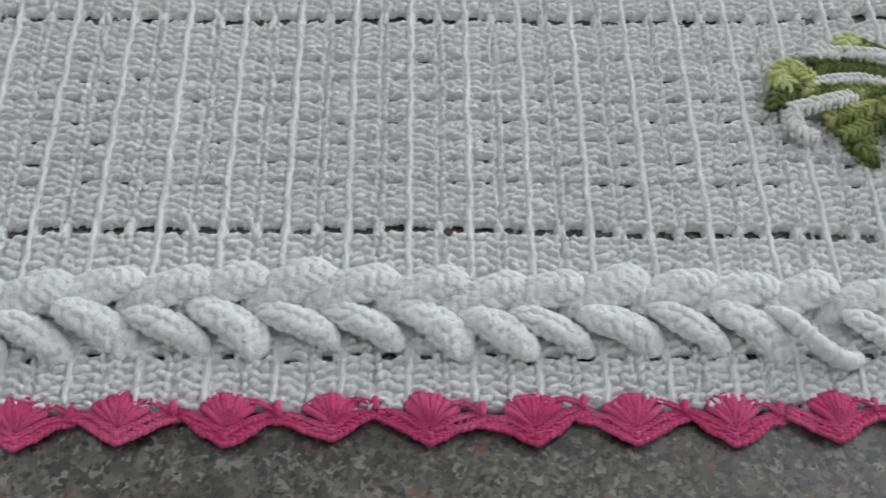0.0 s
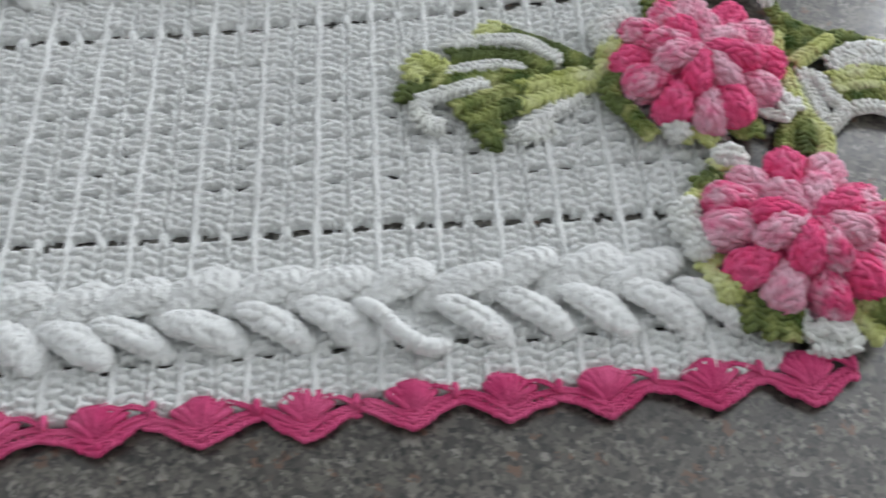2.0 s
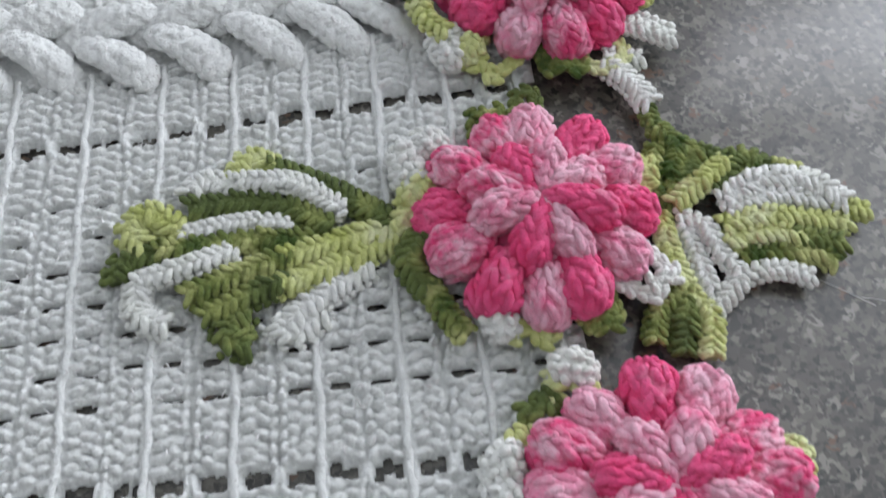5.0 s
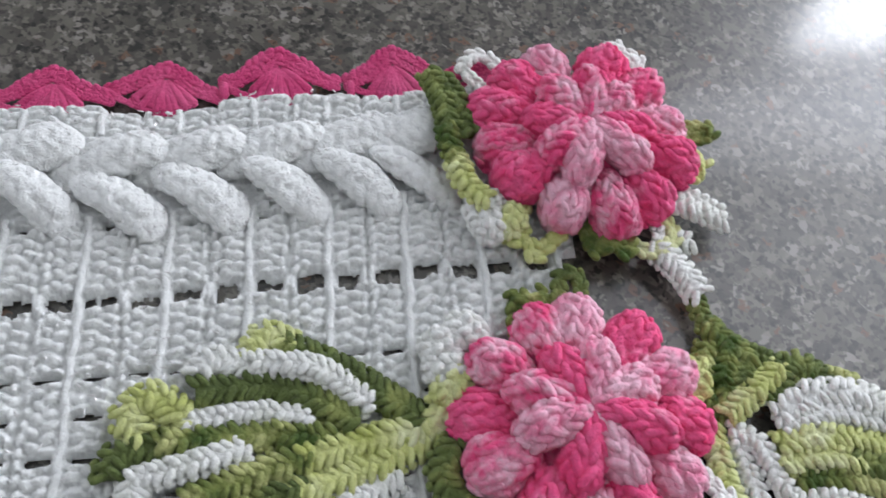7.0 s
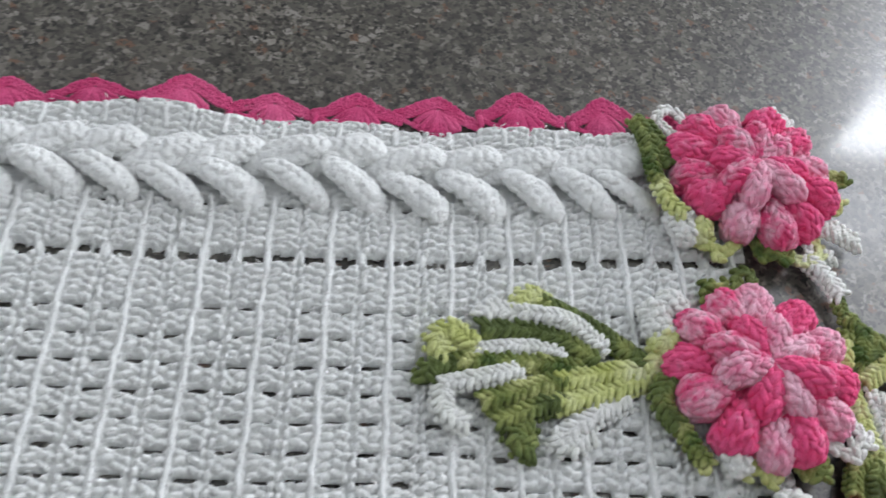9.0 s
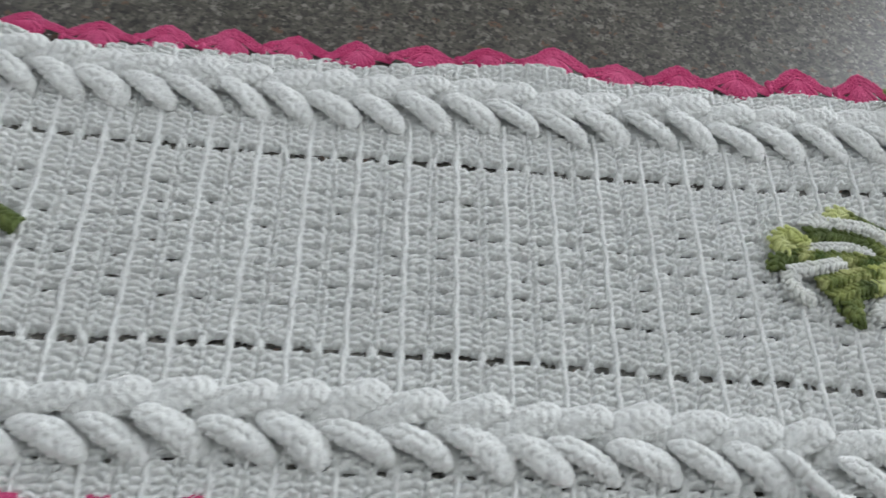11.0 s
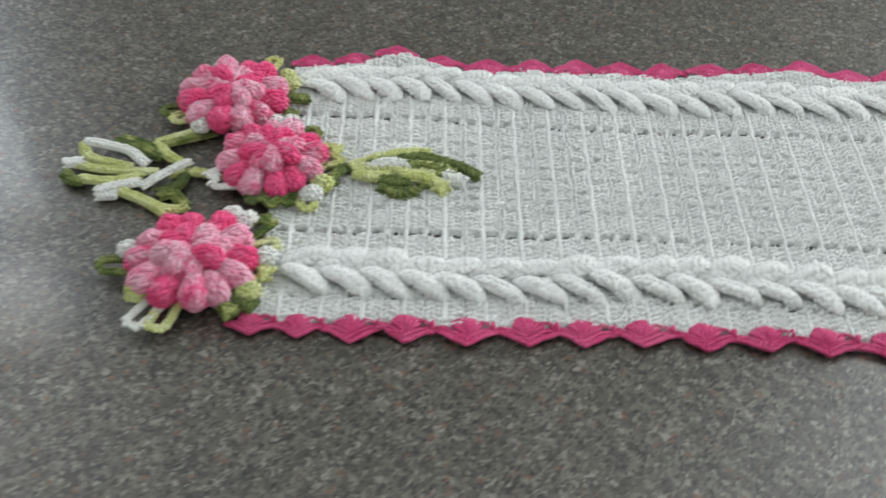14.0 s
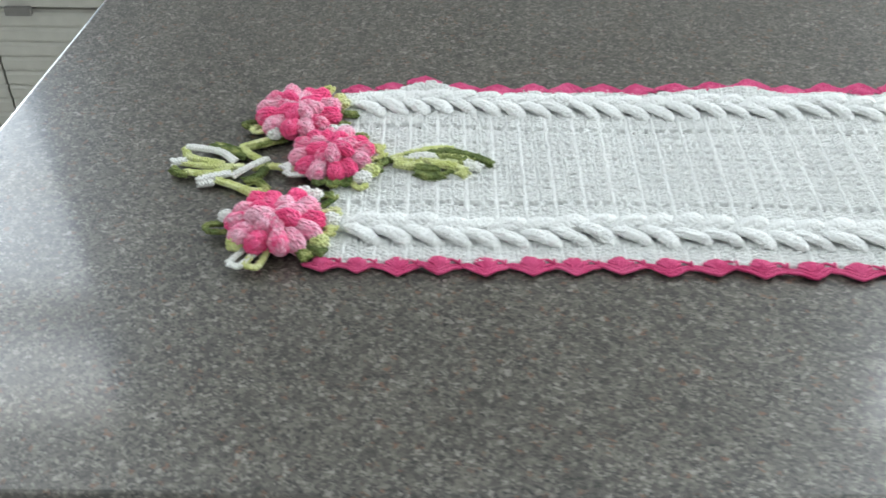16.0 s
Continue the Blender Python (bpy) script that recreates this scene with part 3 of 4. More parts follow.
NEAR_LOBES = [
    (-0.519, 0.102, -30), (-0.488, 0.101, -31), (-0.4595, 0.100, -32), (-0.430, 0.098, -29), (-0.4025, 0.097, -26), (-0.373, 0.0965, -27), (-0.342, 0.098, -24), (-0.312, 0.099, -30),
    (-0.284, 0.103, -29), (-0.252, 0.101, -25), (-0.2245, 0.103, -35), (-0.193, 0.103, -25), (-0.163, 0.102, -29), (-0.130, 0.1005, -37), (-0.100, 0.097, -32), (-0.074, 0.0975, -27),
    (-0.041, 0.0978, -22), (-0.0085, 0.0975, -34), (0.0215, 0.096, -38), (0.051, 0.094, -2), (0.085, 0.091, -36), (0.113, 0.0935, -40), (0.144, 0.0905, -40), (0.1745, 0.089, -40), (0.1985, 0.087, -44),
]
FAR_LOBES = [
    (-0.5235, 0.3390, -32), (-0.496, 0.3425, -38), (-0.4715, 0.3436, -36), (-0.4445, 0.3457, -40), (-0.4155, 0.3443, -41), (-0.3865, 0.3426, -40), (-0.360, 0.3399, -36), (-0.330, 0.3389, -38),
    (-0.302, 0.3373, -35), (-0.271, 0.3378, -42), (-0.243, 0.3375, -38), (-0.2155, 0.3370, -34), (-0.1855, 0.3362, -38), (-0.155, 0.3398, -40), (-0.122, 0.3413, -31), (-0.095, 0.3429, -34),
    (-0.063, 0.3385, -37), (-0.033, 0.3408, -35), (0.0005, 0.3426, -37), (0.0305, 0.3430, -42), (0.062, 0.3395, -38), (0.093, 0.3425, -38), (0.1265, 0.3440, -40), (0.155, 0.3465, -41), (0.1795, 0.3480, -36),
]


def braid(lobes, seed, thin):
    """Two rows of lobes that lean together, each tucked under the one before."""
    rng = np.random.default_rng(seed)
    for k, (x, y, slant) in enumerate(lobes):
        rise = lay(np.array([[x, y, 0.0]]))[0, 2]
        for turned in (True, False):
            if turned and x > 0.19:
                continue
            slim = thin and not turned and k == 19
            ob = part("braid_lobe", THIN_LOBE if slim else LOBES[turned][int(rng.integers(0, 4))], None, runner)
            spot = (x - 0.004 + rng.normal(0, 0.001), y + 0.0220 + rng.normal(0, 0.0007)) if turned else (x, y + 0.003)
            ob.matrix_basis = pose(*spot, 0.0055 + rise + (0.0 if turned else 0.0006), rng.normal(5 if turned else -5, 4), rng.normal(-7, 3) if turned else rng.normal(6, 3), 18 + rng.normal(0, 3) if turned else slant)
            skin = [p.co for p in ob.data.vertices if p.co.z > 0.001]
            GLINTS.extend(tuple(ob.matrix_basis @ skin[int(n)]) for n in rng.integers(0, len(skin), 30))


braid(NEAR_LOBES, 11, True)
braid(FAR_LOBES, 12, False)


def scallop_mesh(seed, stretch=1.0):
    """A shell of the edging: a fan of loops over the white edge, held by two chains that meet in a blunt point. Base on y = 0, point towards -y."""
    rng = np.random.default_rng(seed)
    bag = Bag()
    half, deep = 0.0232 * stretch, 0.0168
    hub = np.array([rng.normal(0, 0.0008), -0.0112, 0.0034])
    lean, tops = rng.normal(0, 0.10), []
    for n, a in enumerate(np.linspace(-1, 1, 9)):
        spread = 0.0118 * stretch * (a + lean * (1 - a * a)) + rng.normal(0, 0.0005)
        end = np.array([spread, 0.0050 - 0.0052 * abs(a) ** 2.6 + rng.normal(0, 0.0005), 0.0060 - 0.0014 * abs(a)])
        tops.append(end)
        belly = hub + 0.55 * (end - hub) + np.array([0, 0, 0.0016 + rng.normal(0, 0.0003)])
        line = curve_points([hub + 0.08 * (end - hub), belly, end], 0.0014)
        tube(bag, line, np.linspace(0.0013, 0.0021, len(line)) + rng.normal(0, 0.0001), 7)
    rope(bag, tops, 0.0017, seed=seed + 5)
    # a slack loop from the fan's shoulder to the next shell
    rope(bag, [tops[-2], (half * 0.62, 0.0018, 0.0062), (half * 0.86, -0.0006, 0.0054), (half, -0.0030, 0.0040)], 0.0014, seed=seed + 6)
    for sign in (-1, 1):
        side = sign * half
        wave = rng.normal(0, 0.0006, 3)
        outer = [(side, -0.0052, 0.0028), (side * 0.74, -0.0074 + wave[0], 0.0032), (side * 0.46, -0.0112 + wave[1], 0.0033), (side * 0.22, -0.0153 + wave[2], 0.0031), (side * 0.03, -deep, 0.0028)]
        inner = [(side * 1.0, -0.0020, 0.0034), (side * 0.72, -0.0038, 0.0040), (side * 0.46, -0.0062 + wave[1], 0.0044), (side * 0.20, -0.0106, 0.0042), (side * 0.03, -0.0128, 0.0040)]
        rope(bag, outer, 0.0025, seed=seed + 1)
        rope(bag, inner, 0.0018, seed=seed + 2)
        a, b = curve_points(outer, 0.0036), curve_points(inner, 0.0036)
        for n in range(min(len(a), len(b))):
            if rng.random() < 0.75:
                strands(bag, (a[n] + b[n]) / 2, b[n] - a[n] + rng.normal(0, 0.0008, 3), 0.0026, 0.0011)
        if sign > 0:
            strands(bag, (side * rng.uniform(0.92, 1.02), -0.0004, 0.0056), (rng.normal(0, 0.1), 1, 0.15), 0.0042, 0.0021)
    strands(bag, [(0.0012, -deep - 0.0008, 0.0030), (-0.0014, -deep - 0.0006, 0.0030), (0, -deep + 0.0022, 0.0042), (0, -deep - 0.0016, 0.0034)], [(1, 0.6, 0), (1, -0.6, 0), (0.2, 1, 0), (1, 0.1, 0)], 0.0024, 0.0018)
    return bag.mesh("scallop", ROSE_YARN)


SCALLOPS = [scallop_mesh(400 + 7 * i, (1.0, 0.97, 1.04, 0.94, 1.02)[i]) for i in range(5)]
# place along the edge and reach of each shell's point
TIPS = [
    (0.234, 0.036), (0.189, 0.038), (0.141, 0.0395), (0.097, 0.0425), (0.053, 0.043), (0.006, 0.043), (-0.040, 0.0445), (-0.086, 0.045), (-0.132, 0.047), (-0.177, 0.050), (-0.222, 0.0488),
    (-0.268, 0.0503), (-0.311, 0.0493), (-0.353, 0.048), (-0.398, 0.0465), (-0.442, 0.0475), (-0.482, 0.0475), (-0.520, 0.050), (-0.554, 0.051),
]
TIPS_FAR = [
    (0.221, 0.421), (0.177, 0.426), (0.127, 0.4255), (0.078, 0.419), (0.033, 0.4165), (-0.013, 0.4145), (-0.060, 0.420), (-0.107, 0.4135), (-0.152, 0.4115), (-0.199, 0.4105), (-0.241, 0.410),
    (-0.284, 0.4105), (-0.326, 0.408), (-0.370, 0.406), (-0.416, 0.406), (-0.459, 0.416), (-0.498, 0.408), (-0.538, 0.402),
]
for tips, v, flip in ((TIPS, V_EDGE, 1), (TIPS_FAR, V_EDGE_FAR, -1)):
    for k, (x, tip) in enumerate(tips):
        gap = min(abs(x - o) for o, _ in tips if o != x)
        here = lay(np.array([[x, v, 0.0]]))[0]
        ob = part("scallop", SCALLOPS[(k * 3 + (flip > 0)) % 5], None, runner, "bright rose-pink shell of fine cotton")
        rng = np.random.default_rng(500 + k)
        lift = here[2] - 0.0006
        base = here[1] + (0.0 if flip > 0 else 0.0026)
        ob.matrix_basis = pose(x, base, max(0.0, lift * 0.6), rng.normal(-3, 2) if flip > 0 else rng.normal(-11, 3), 0, rng.normal(0, 3) + (0 if flip > 0 else 180)) @ Matrix.Diagonal((gap / 0.0455, abs(tip - base) / 0.0206, rng.uniform(0.9, 1.15) * (1.0 if flip > 0 else 0.68), 1))


# silver threads that catch the light all over the white yarn
bag = Bag()
rng = np.random.default_rng(21)
k = 5200
mid = np.stack([rng.uniform(X_START, X_END, k), rng.uniform(V_EDGE, V_EDGE_FAR, k), 0.0064 + rng.uniform(0, 0.0008, k)], 1)
keep = (np.abs(mid[:, 1] - V_EYE) > 0.005) & (np.abs(mid[:, 1] - V_EYE_FAR) > 0.005) & (np.abs(mid[:, 1] - V_BRAID) > 0.022) & (np.abs(mid[:, 1] - V_BRAID_FAR) > 0.022)
mid = lay(mid[keep])
mid = np.concatenate([mid, np.array(GLINTS)])
strands(bag, mid, rng.normal(0, 1, mid.shape) * (1, 0.6, 0.3), rng.uniform(0.0008, 0.0018, len(mid)), 0.00033)
tagged(part("silver_threads", bag, LUREX, runner, "glinting silver lurex threads"), kind="stuff")


# ---- flowers ----
def petal_mesh(seed, long, wide, high, mat):
    """A puff petal along +x from 0: yarn worked in lanes from the middle outwards."""
    bag = Bag()
    wound(bag, long / 2, wide, high, (0.0062, 0.0037), (0.0047, 0.0021, 26), seed, 2.4, 0.15 * high, 0.0, 0.26, -0.30)
    for v in bag.v:
        v[:, 0] += long / 2
    return bag.mesh("petal", mat)


PINKS = {"D": DEEP_PINK, "L": LIGHT_PINK, "M": MIXED_PINK}
OUTER = {c: [petal_mesh(600 + i + 10 * n, 0.0315, 0.0098, 0.0100, m) for i in range(3)] for n, (c, m) in enumerate(PINKS.items())}
INNER = {c: [petal_mesh(700 + i + 10 * n, 0.0305, 0.0076, 0.0082, m) for i in range(3)] for n, (c, m) in enumerate(PINKS.items())}


def flower(x, y, outer, inner, start, start_in, seed, label, sepals, strips=(), size=1.0):
    """A puff flower: a ring of large petals, a smaller ring on top, a green and white collar under it."""
    rng = np.random.default_rng(seed)
    f = thing("crochet_flower", label, "flower", "crochet flowers", at=(x, y, 0.0055))
    for k, c in enumerate(outer):
        a = start - 360 * k / len(outer) + rng.normal(0, 3)
        ob = part("petal", OUTER[c][int(rng.integers(0, 3))], None, f)
        ob.matrix_basis = pose(0, 0, 0.0100 + rng.normal(0, 0.0008), 0, 0, a) @ pose(0.0180 * size, 0, 0, rng.normal(0, 7), 6 + rng.normal(0, 3), rng.normal(0, 4)) @ Matrix.Diagonal((size * rng.uniform(0.94, 1.06), size * 12 / len(outer) * rng.uniform(0.92, 1.05), size, 1))
    for k, c in enumerate(inner):
        a = start_in - 360 * k / len(inner) + rng.normal(0, 4)
        ob = part("petal", INNER[c][int(rng.integers(0, 3))], None, f)
        ob.matrix_basis = pose(0, 0, 0.0192 + rng.normal(0, 0.0008), 0, 0, a) @ pose(-0.001, 0, 0, rng.normal(0, 8), 9 + rng.normal(0, 4), 0) @ Matrix.Diagonal((size * rng.uniform(0.95, 1.08), size * 8 / len(inner) * rng.uniform(0.92, 1.08), size, 1))
    bag = Bag()
    tube(bag, [(0, 0, 0.0005), (0.0001, 0, 0.006), (0, 0, 0.013), (0, 0.0001, 0.017)], [0.034, 0.036, 0.033, 0.004], 20)
    part("flower_base", bag, DEEP_PINK, f)
    for k, (a, reach, mat, kind, wide) in enumerate(sepals):
        bag = Bag()
        reach = reach + 0.006
        c, s = math.cos(math.radians(a)), math.sin(math.radians(a))
        put = lambda r, t, z: (r * c - t * s, r * s + t * c, z)  # noqa: E731
        if kind == "loop":
            rope(bag, [put(0.033, -wide, 0.002), put(reach - 0.004, -wide, 0.003), put(reach, 0, 0.0042), put(reach - 0.004, wide, 0.003), put(0.033, wide, 0.002)], 0.0034, seed=k)
        elif kind == "puff":
            wound(bag, 0.0094, 0.0070, 0.0064, (0.0042, 0.0036), (0.0026, 0.0019, 40), k, 2.0)
            spin = np.array(Matrix.Rotation(math.radians(a + wide), 3, "Z"))
            bag.v = [v @ spin.T + np.array(put(reach - 0.008, 0, 0.0062)) for v in bag.v]
        elif kind == "frill":
            rope(bag, [put(0.036, -wide * 1.2, 0.003), put(reach - 0.002, -wide, 0.005), put(reach - 0.007, -wide * 0.2, 0.006), put(reach, wide * 0.5, 0.005), put(0.038, wide * 1.3, 0.003)], 0.0036, seed=k)
        else:
            bead_row(bag, [put(0.034, -0.003, 0.003), put((reach + 0.034) / 2, wide * 0.4 - 0.001, 0.0055), put(reach, wide, 0.004)], 0.0040, 0.0052, seed=k)
            bead_row(bag, [put(0.034, 0.004, 0.002), put((reach + 0.034) / 2, wide * 0.4 + 0.006, 0.0035), put(reach - 0.003, wide + 0.004, 0.003)], 0.0040, 0.0046, seed=k + 50)
        part("sepal", bag, mat, f)
    for k, (mat, r, z, pts) in enumerate(strips):
        bag = Bag()
        bead_row(bag, [(*p, z) for p in pts], 0.0040, r, seed=k + 80)
        part("sepal", bag, mat, f)
    return f


RIGHT_LABEL = "pink and white puff crochet flower sewn on the runner"
flower(0.228, 0.239, "LDLDLDLDMDMM", "LLDLDLMD", 82, 70, 1, RIGHT_LABEL, [(144, 0.060, CREAM_YARN, "puff", 60), (134, 0.056, CREAM_YARN, "puff", 0), (152, 0.054, CREAM_YARN, "puff", 20), (159, 0.050, LIGHT_GREEN, "puff", 80), (172, 0.050, LIGHT_GREEN, "frill", 0.005), (103, 0.050, MIXED_GREEN, "frill", 0.007), (83, 0.058, DARK_GREEN, "loop", 0.004), (242, 0.050, CREAM_YARN, "puff", 40), (258, 0.048, LIGHT_GREEN, "frill", 0.008), (322, 0.052, CREAM_YARN, "frill", 0.008), (290, 0.048, MIXED_GREEN, "frill", 0.006), (20, 0.048, LIGHT_GREEN, "frill", 0.006)], [(DARK_GREEN, 0.0058, 0.0075, [(-0.047, -0.004), (-0.053, -0.014), (-0.047, -0.027)]), (MIXED_GREEN, 0.0050, 0.0075, [(-0.046, -0.026), (-0.042, -0.036), (-0.036, -0.047)])])
flower(0.251, 0.123, "LDLMMLDMLDLM", "LLDLMDLD", 118, 110, 2, RIGHT_LABEL, [(114, 0.058, CREAM_YARN, "puff", 50), (121, 0.052, LIGHT_GREEN, "frill", 0.006), (136, 0.052, DARK_GREEN, "frill", 0.006), (154, 0.052, LIGHT_GREEN, "frill", 0.007), (160, 0.059, CREAM_YARN, "puff", 70), (171, 0.057, CREAM_YARN, "puff", -40), (181, 0.053, CREAM_YARN, "puff", 60), (200, 0.051, LIGHT_GREEN, "frill", 0.006), (211, 0.053, LIGHT_GREEN, "puff", 30), (268, 0.050, CREAM_YARN, "frill", 0.010), (276, 0.055, CREAM_YARN, "loop", 0.003), (287, 0.056, LIGHT_GREEN, "leafy", 0.002), (297, 0.051, MIXED_GREEN, "puff", 30), (8, 0.048, LIGHT_GREEN, "puff", 60)], [(DARK_GREEN, 0.0060, 0.0065, [(-0.028, -0.030), (-0.036, -0.038), (-0.037, -0.048)]), (DARK_GREEN, 0.0060, 0.0065, [(-0.022, -0.034), (-0.028, -0.043), (-0.029, -0.053)]), (CREAM_YARN, 0.0050, 0.003, [(-0.014, -0.049), (-0.003, -0.053), (0.008, -0.053)]), (CREAM_YARN, 0.0046, 0.002, [(-0.012, -0.057), (-0.002, -0.060), (0.006, -0.058)]), (MIXED_GREEN, 0.0048, 0.0065, [(-0.016, -0.038), (-0.020, -0.047), (-0.023, -0.055)])])
flower(0.252, 0.364, "LDMLDDMLDMDD", "MLDLLMDM", 100, 80, 3, RIGHT_LABEL, [(130, 0.058, CREAM_YARN, "loop", 0.007), (221, 0.062, CREAM_YARN, "puff", 60), (214, 0.058, CREAM_YARN, "puff", 0), (226, 0.056, LIGHT_GREEN, "puff", 20), (238, 0.056, LIGHT_GREEN, "frill", 0.008), (275, 0.050, MIXED_GREEN, "frill", 0.008), (296, 0.052, LIGHT_GREEN, "loop", 0.009), (318, 0.062, CREAM_YARN, "leafy", 0.006), (345, 0.048, LIGHT_GREEN, "frill", 0.006), (6, 0.056, MIXED_GREEN, "loop", 0.003), (60, 0.056, CREAM_YARN, "frill", 0.008)], [(DARK_GREEN, 0.0058, 0.0125, [(-0.062, 0.034), (-0.058, 0.022), (-0.056, 0.004)]), (DARK_GREEN, 0.0050, 0.0125, [(-0.056, 0.030), (-0.051, 0.018), (-0.048, 0.002)]), (MIXED_GREEN, 0.0048, 0.0125, [(-0.058, 0.004), (-0.057, -0.008), (-0.054, -0.016)]), (LIGHT_GREEN, 0.0054, 0.0125, [(-0.056, -0.014), (-0.053, -0.024), (-0.046, -0.032)])])
LEFT_SEPALS = [(66, 0.066, LIGHT_GREEN, "loop", 0.005), (38, 0.058, LIGHT_GREEN, "puff", 60), (28, 0.056, LIGHT_GREEN, "puff", 0), (6, 0.060, DARK_GREEN, "leafy", -0.002), (340, 0.054, DARK_GREEN, "frill", 0.006), (110, 0.050, CREAM_YARN, "puff", 60), (198, 0.057, DARK_GREEN, "loop", 0.005), (212, 0.052, LIGHT_GREEN, "loop", 0.005), (240, 0.048, CREAM_YARN, "puff", 50)]
flower(-0.602, 0.318, "LDDLDMLDLDLM", "LDLLDDLD", 110, 80, 4, RIGHT_LABEL, LEFT_SEPALS)
flower(-0.558, 0.235, "LLDMLDDLDLMD", "DLDLMDLD", 100, 60, 5, RIGHT_LABEL, [(92, 0.050, CREAM_YARN, "puff", 0), (78, 0.053, CREAM_YARN, "puff", 20), (14, 0.052, LIGHT_GREEN, "frill", 0.012), (345, 0.054, DARK_GREEN, "frill", 0.010), (328, 0.054, LIGHT_GREEN, "puff", 30), (312, 0.056, CREAM_YARN, "puff", 60), (304, 0.060, LIGHT_GREEN, "loop", 0.005), (270, 0.048, DARK_GREEN, "frill", 0.012), (285, 0.050, MIXED_GREEN, "frill", 0.010), (212, 0.050, CREAM_YARN, "frill", 0.010), (55, 0.050, DARK_GREEN, "loop", 0.006)], size=0.92)
flower(-0.603, 0.115, "DDLDLLMDLMLD", "LLDMLLDD", 95, 60, 6, RIGHT_LABEL, [(66, 0.058, CREAM_YARN, "puff", 80), (54, 0.059, CREAM_YARN, "puff", -20), (44, 0.066, MIXED_GREEN, "frill", 0.006), (22, 0.058, LIGHT_GREEN, "loop", 0.005), (8, 0.056, CREAM_YARN, "puff", 20), (352, 0.054, LIGHT_GREEN, "frill", 0.006), (328, 0.056, LIGHT_GREEN, "puff", 60), (318, 0.060, DARK_GREEN, "leafy", 0.002), (308, 0.056, MIXED_GREEN, "leafy", -0.004), (184, 0.062, DARK_GREEN, "loop", 0.006), (168, 0.052, CREAM_YARN, "puff", 0), (242, 0.064, CREAM_YARN, "loop", 0.006), (256, 0.060, LIGHT_GREEN, "loop", 0.006), (222, 0.050, LIGHT_GREEN, "puff", 60)])


# ---- leaves ----
def leaf(label, at, turn, ribs, full=1.45):
    """A crochet leaf of ribbed rows. ribs: yarn, half-width of the row, then the row's line from stem to tip."""
    l = thing("crochet_leaf", label, "leaf", "crochet leaves", at=(*at, 0.0))
    l.rotation_euler = (0, 0, radians(turn))
    for k, (mat, r, pts) in enumerate(ribs):
        bag = Bag()
        bead_row(bag, pts, 0.0036 if full > 1.3 else 0.0033, r * full * 1.04, seed=k)
        part("leaf_rib", bag, mat, l)
    return l


Z = 0.0095
leaf("striped green and white crochet leaf lying on the runner", (0.173, 0.243), 0, [
    (DARK_GREEN, 0.0042, [(-0.003, 0.004, Z), (-0.026, 0.022, Z), (-0.050, 0.036, Z)]),
    (LIGHT_GREEN, 0.0040, [(-0.047, 0.036, Z), (-0.056, 0.040, Z), (-0.061, 0.032, Z)]),
    (CREAM_YARN, 0.0036, [(-0.020, 0.010, Z + 0.001), (-0.038, 0.024, Z + 0.003), (-0.060, 0.028, Z + 0.002)]),
    (CREAM_YARN, 0.0040, [(-0.060, 0.027, Z), (-0.074, 0.031, Z), (-0.079, 0.026, Z)]),
    (DARK_GREEN, 0.0044, [(-0.026, 0.005, Z), (-0.050, 0.018, Z), (-0.080, 0.019, Z)]),
    (CREAM_YARN, 0.0028, [(-0.042, 0.007, Z + 0.001), (-0.060, 0.010, Z + 0.001), (-0.084, 0.008, Z)]),
] + [
    (LIGHT_GREEN, 0.0044, [(-0.084, 0.009, Z), (-0.094, 0.018, Z + 0.001), (-0.103, 0.012, Z), (-0.098, 0.004, Z)]),
    (MIXED_GREEN, 0.0040, [(-0.034, -0.001, Z), (-0.062, 0.002, Z), (-0.092, 0.001, Z)]),
    (DARK_GREEN, 0.0042, [(-0.092, 0.001, Z - 0.001), (-0.106, -0.002, Z - 0.001), (-0.108, -0.009, Z - 0.001)]),
    (CREAM_YARN, 0.0034, [(-0.064, -0.003, Z + 0.001), (-0.082, -0.008, Z + 0.002), (-0.100, -0.011, Z)]),
    (CREAM_YARN, 0.0040, [(-0.100, -0.012, Z - 0.001), (-0.100, -0.024, Z - 0.001), (-0.090, -0.030, Z - 0.002)]),
    (LIGHT_GREEN, 0.0044, [(0.0, 0.0, Z - 0.001), (-0.020, -0.003, Z), (-0.044, -0.008, Z)]),
] + [
    (MIXED_GREEN, 0.0044, [(-0.044, -0.008, Z), (-0.062, -0.013, Z), (-0.082, -0.019, Z)]),
    (LIGHT_GREEN, 0.0044, [(0.0, -0.003, Z - 0.002), (-0.022, -0.013, Z - 0.001), (-0.048, -0.019, Z - 0.001)]),
    (DARK_GREEN, 0.0044, [(-0.044, -0.017, Z - 0.001), (-0.064, -0.024, Z - 0.001), (-0.076, -0.028, Z - 0.002)]),
    (DARK_GREEN, 0.0046, [(-0.062, -0.029, Z - 0.002), (-0.068, -0.038, Z - 0.002), (-0.060, -0.042, Z - 0.003)]),
    (CREAM_YARN, 0.0042, [(-0.014, -0.016, Z - 0.002), (-0.036, -0.028, Z - 0.002), (-0.046, -0.036, Z - 0.003)]),
    (CREAM_YARN, 0.0040, [(-0.034, -0.034, Z - 0.003), (-0.044, -0.040, Z - 0.003), (-0.050, -0.034, Z - 0.003)]),
])
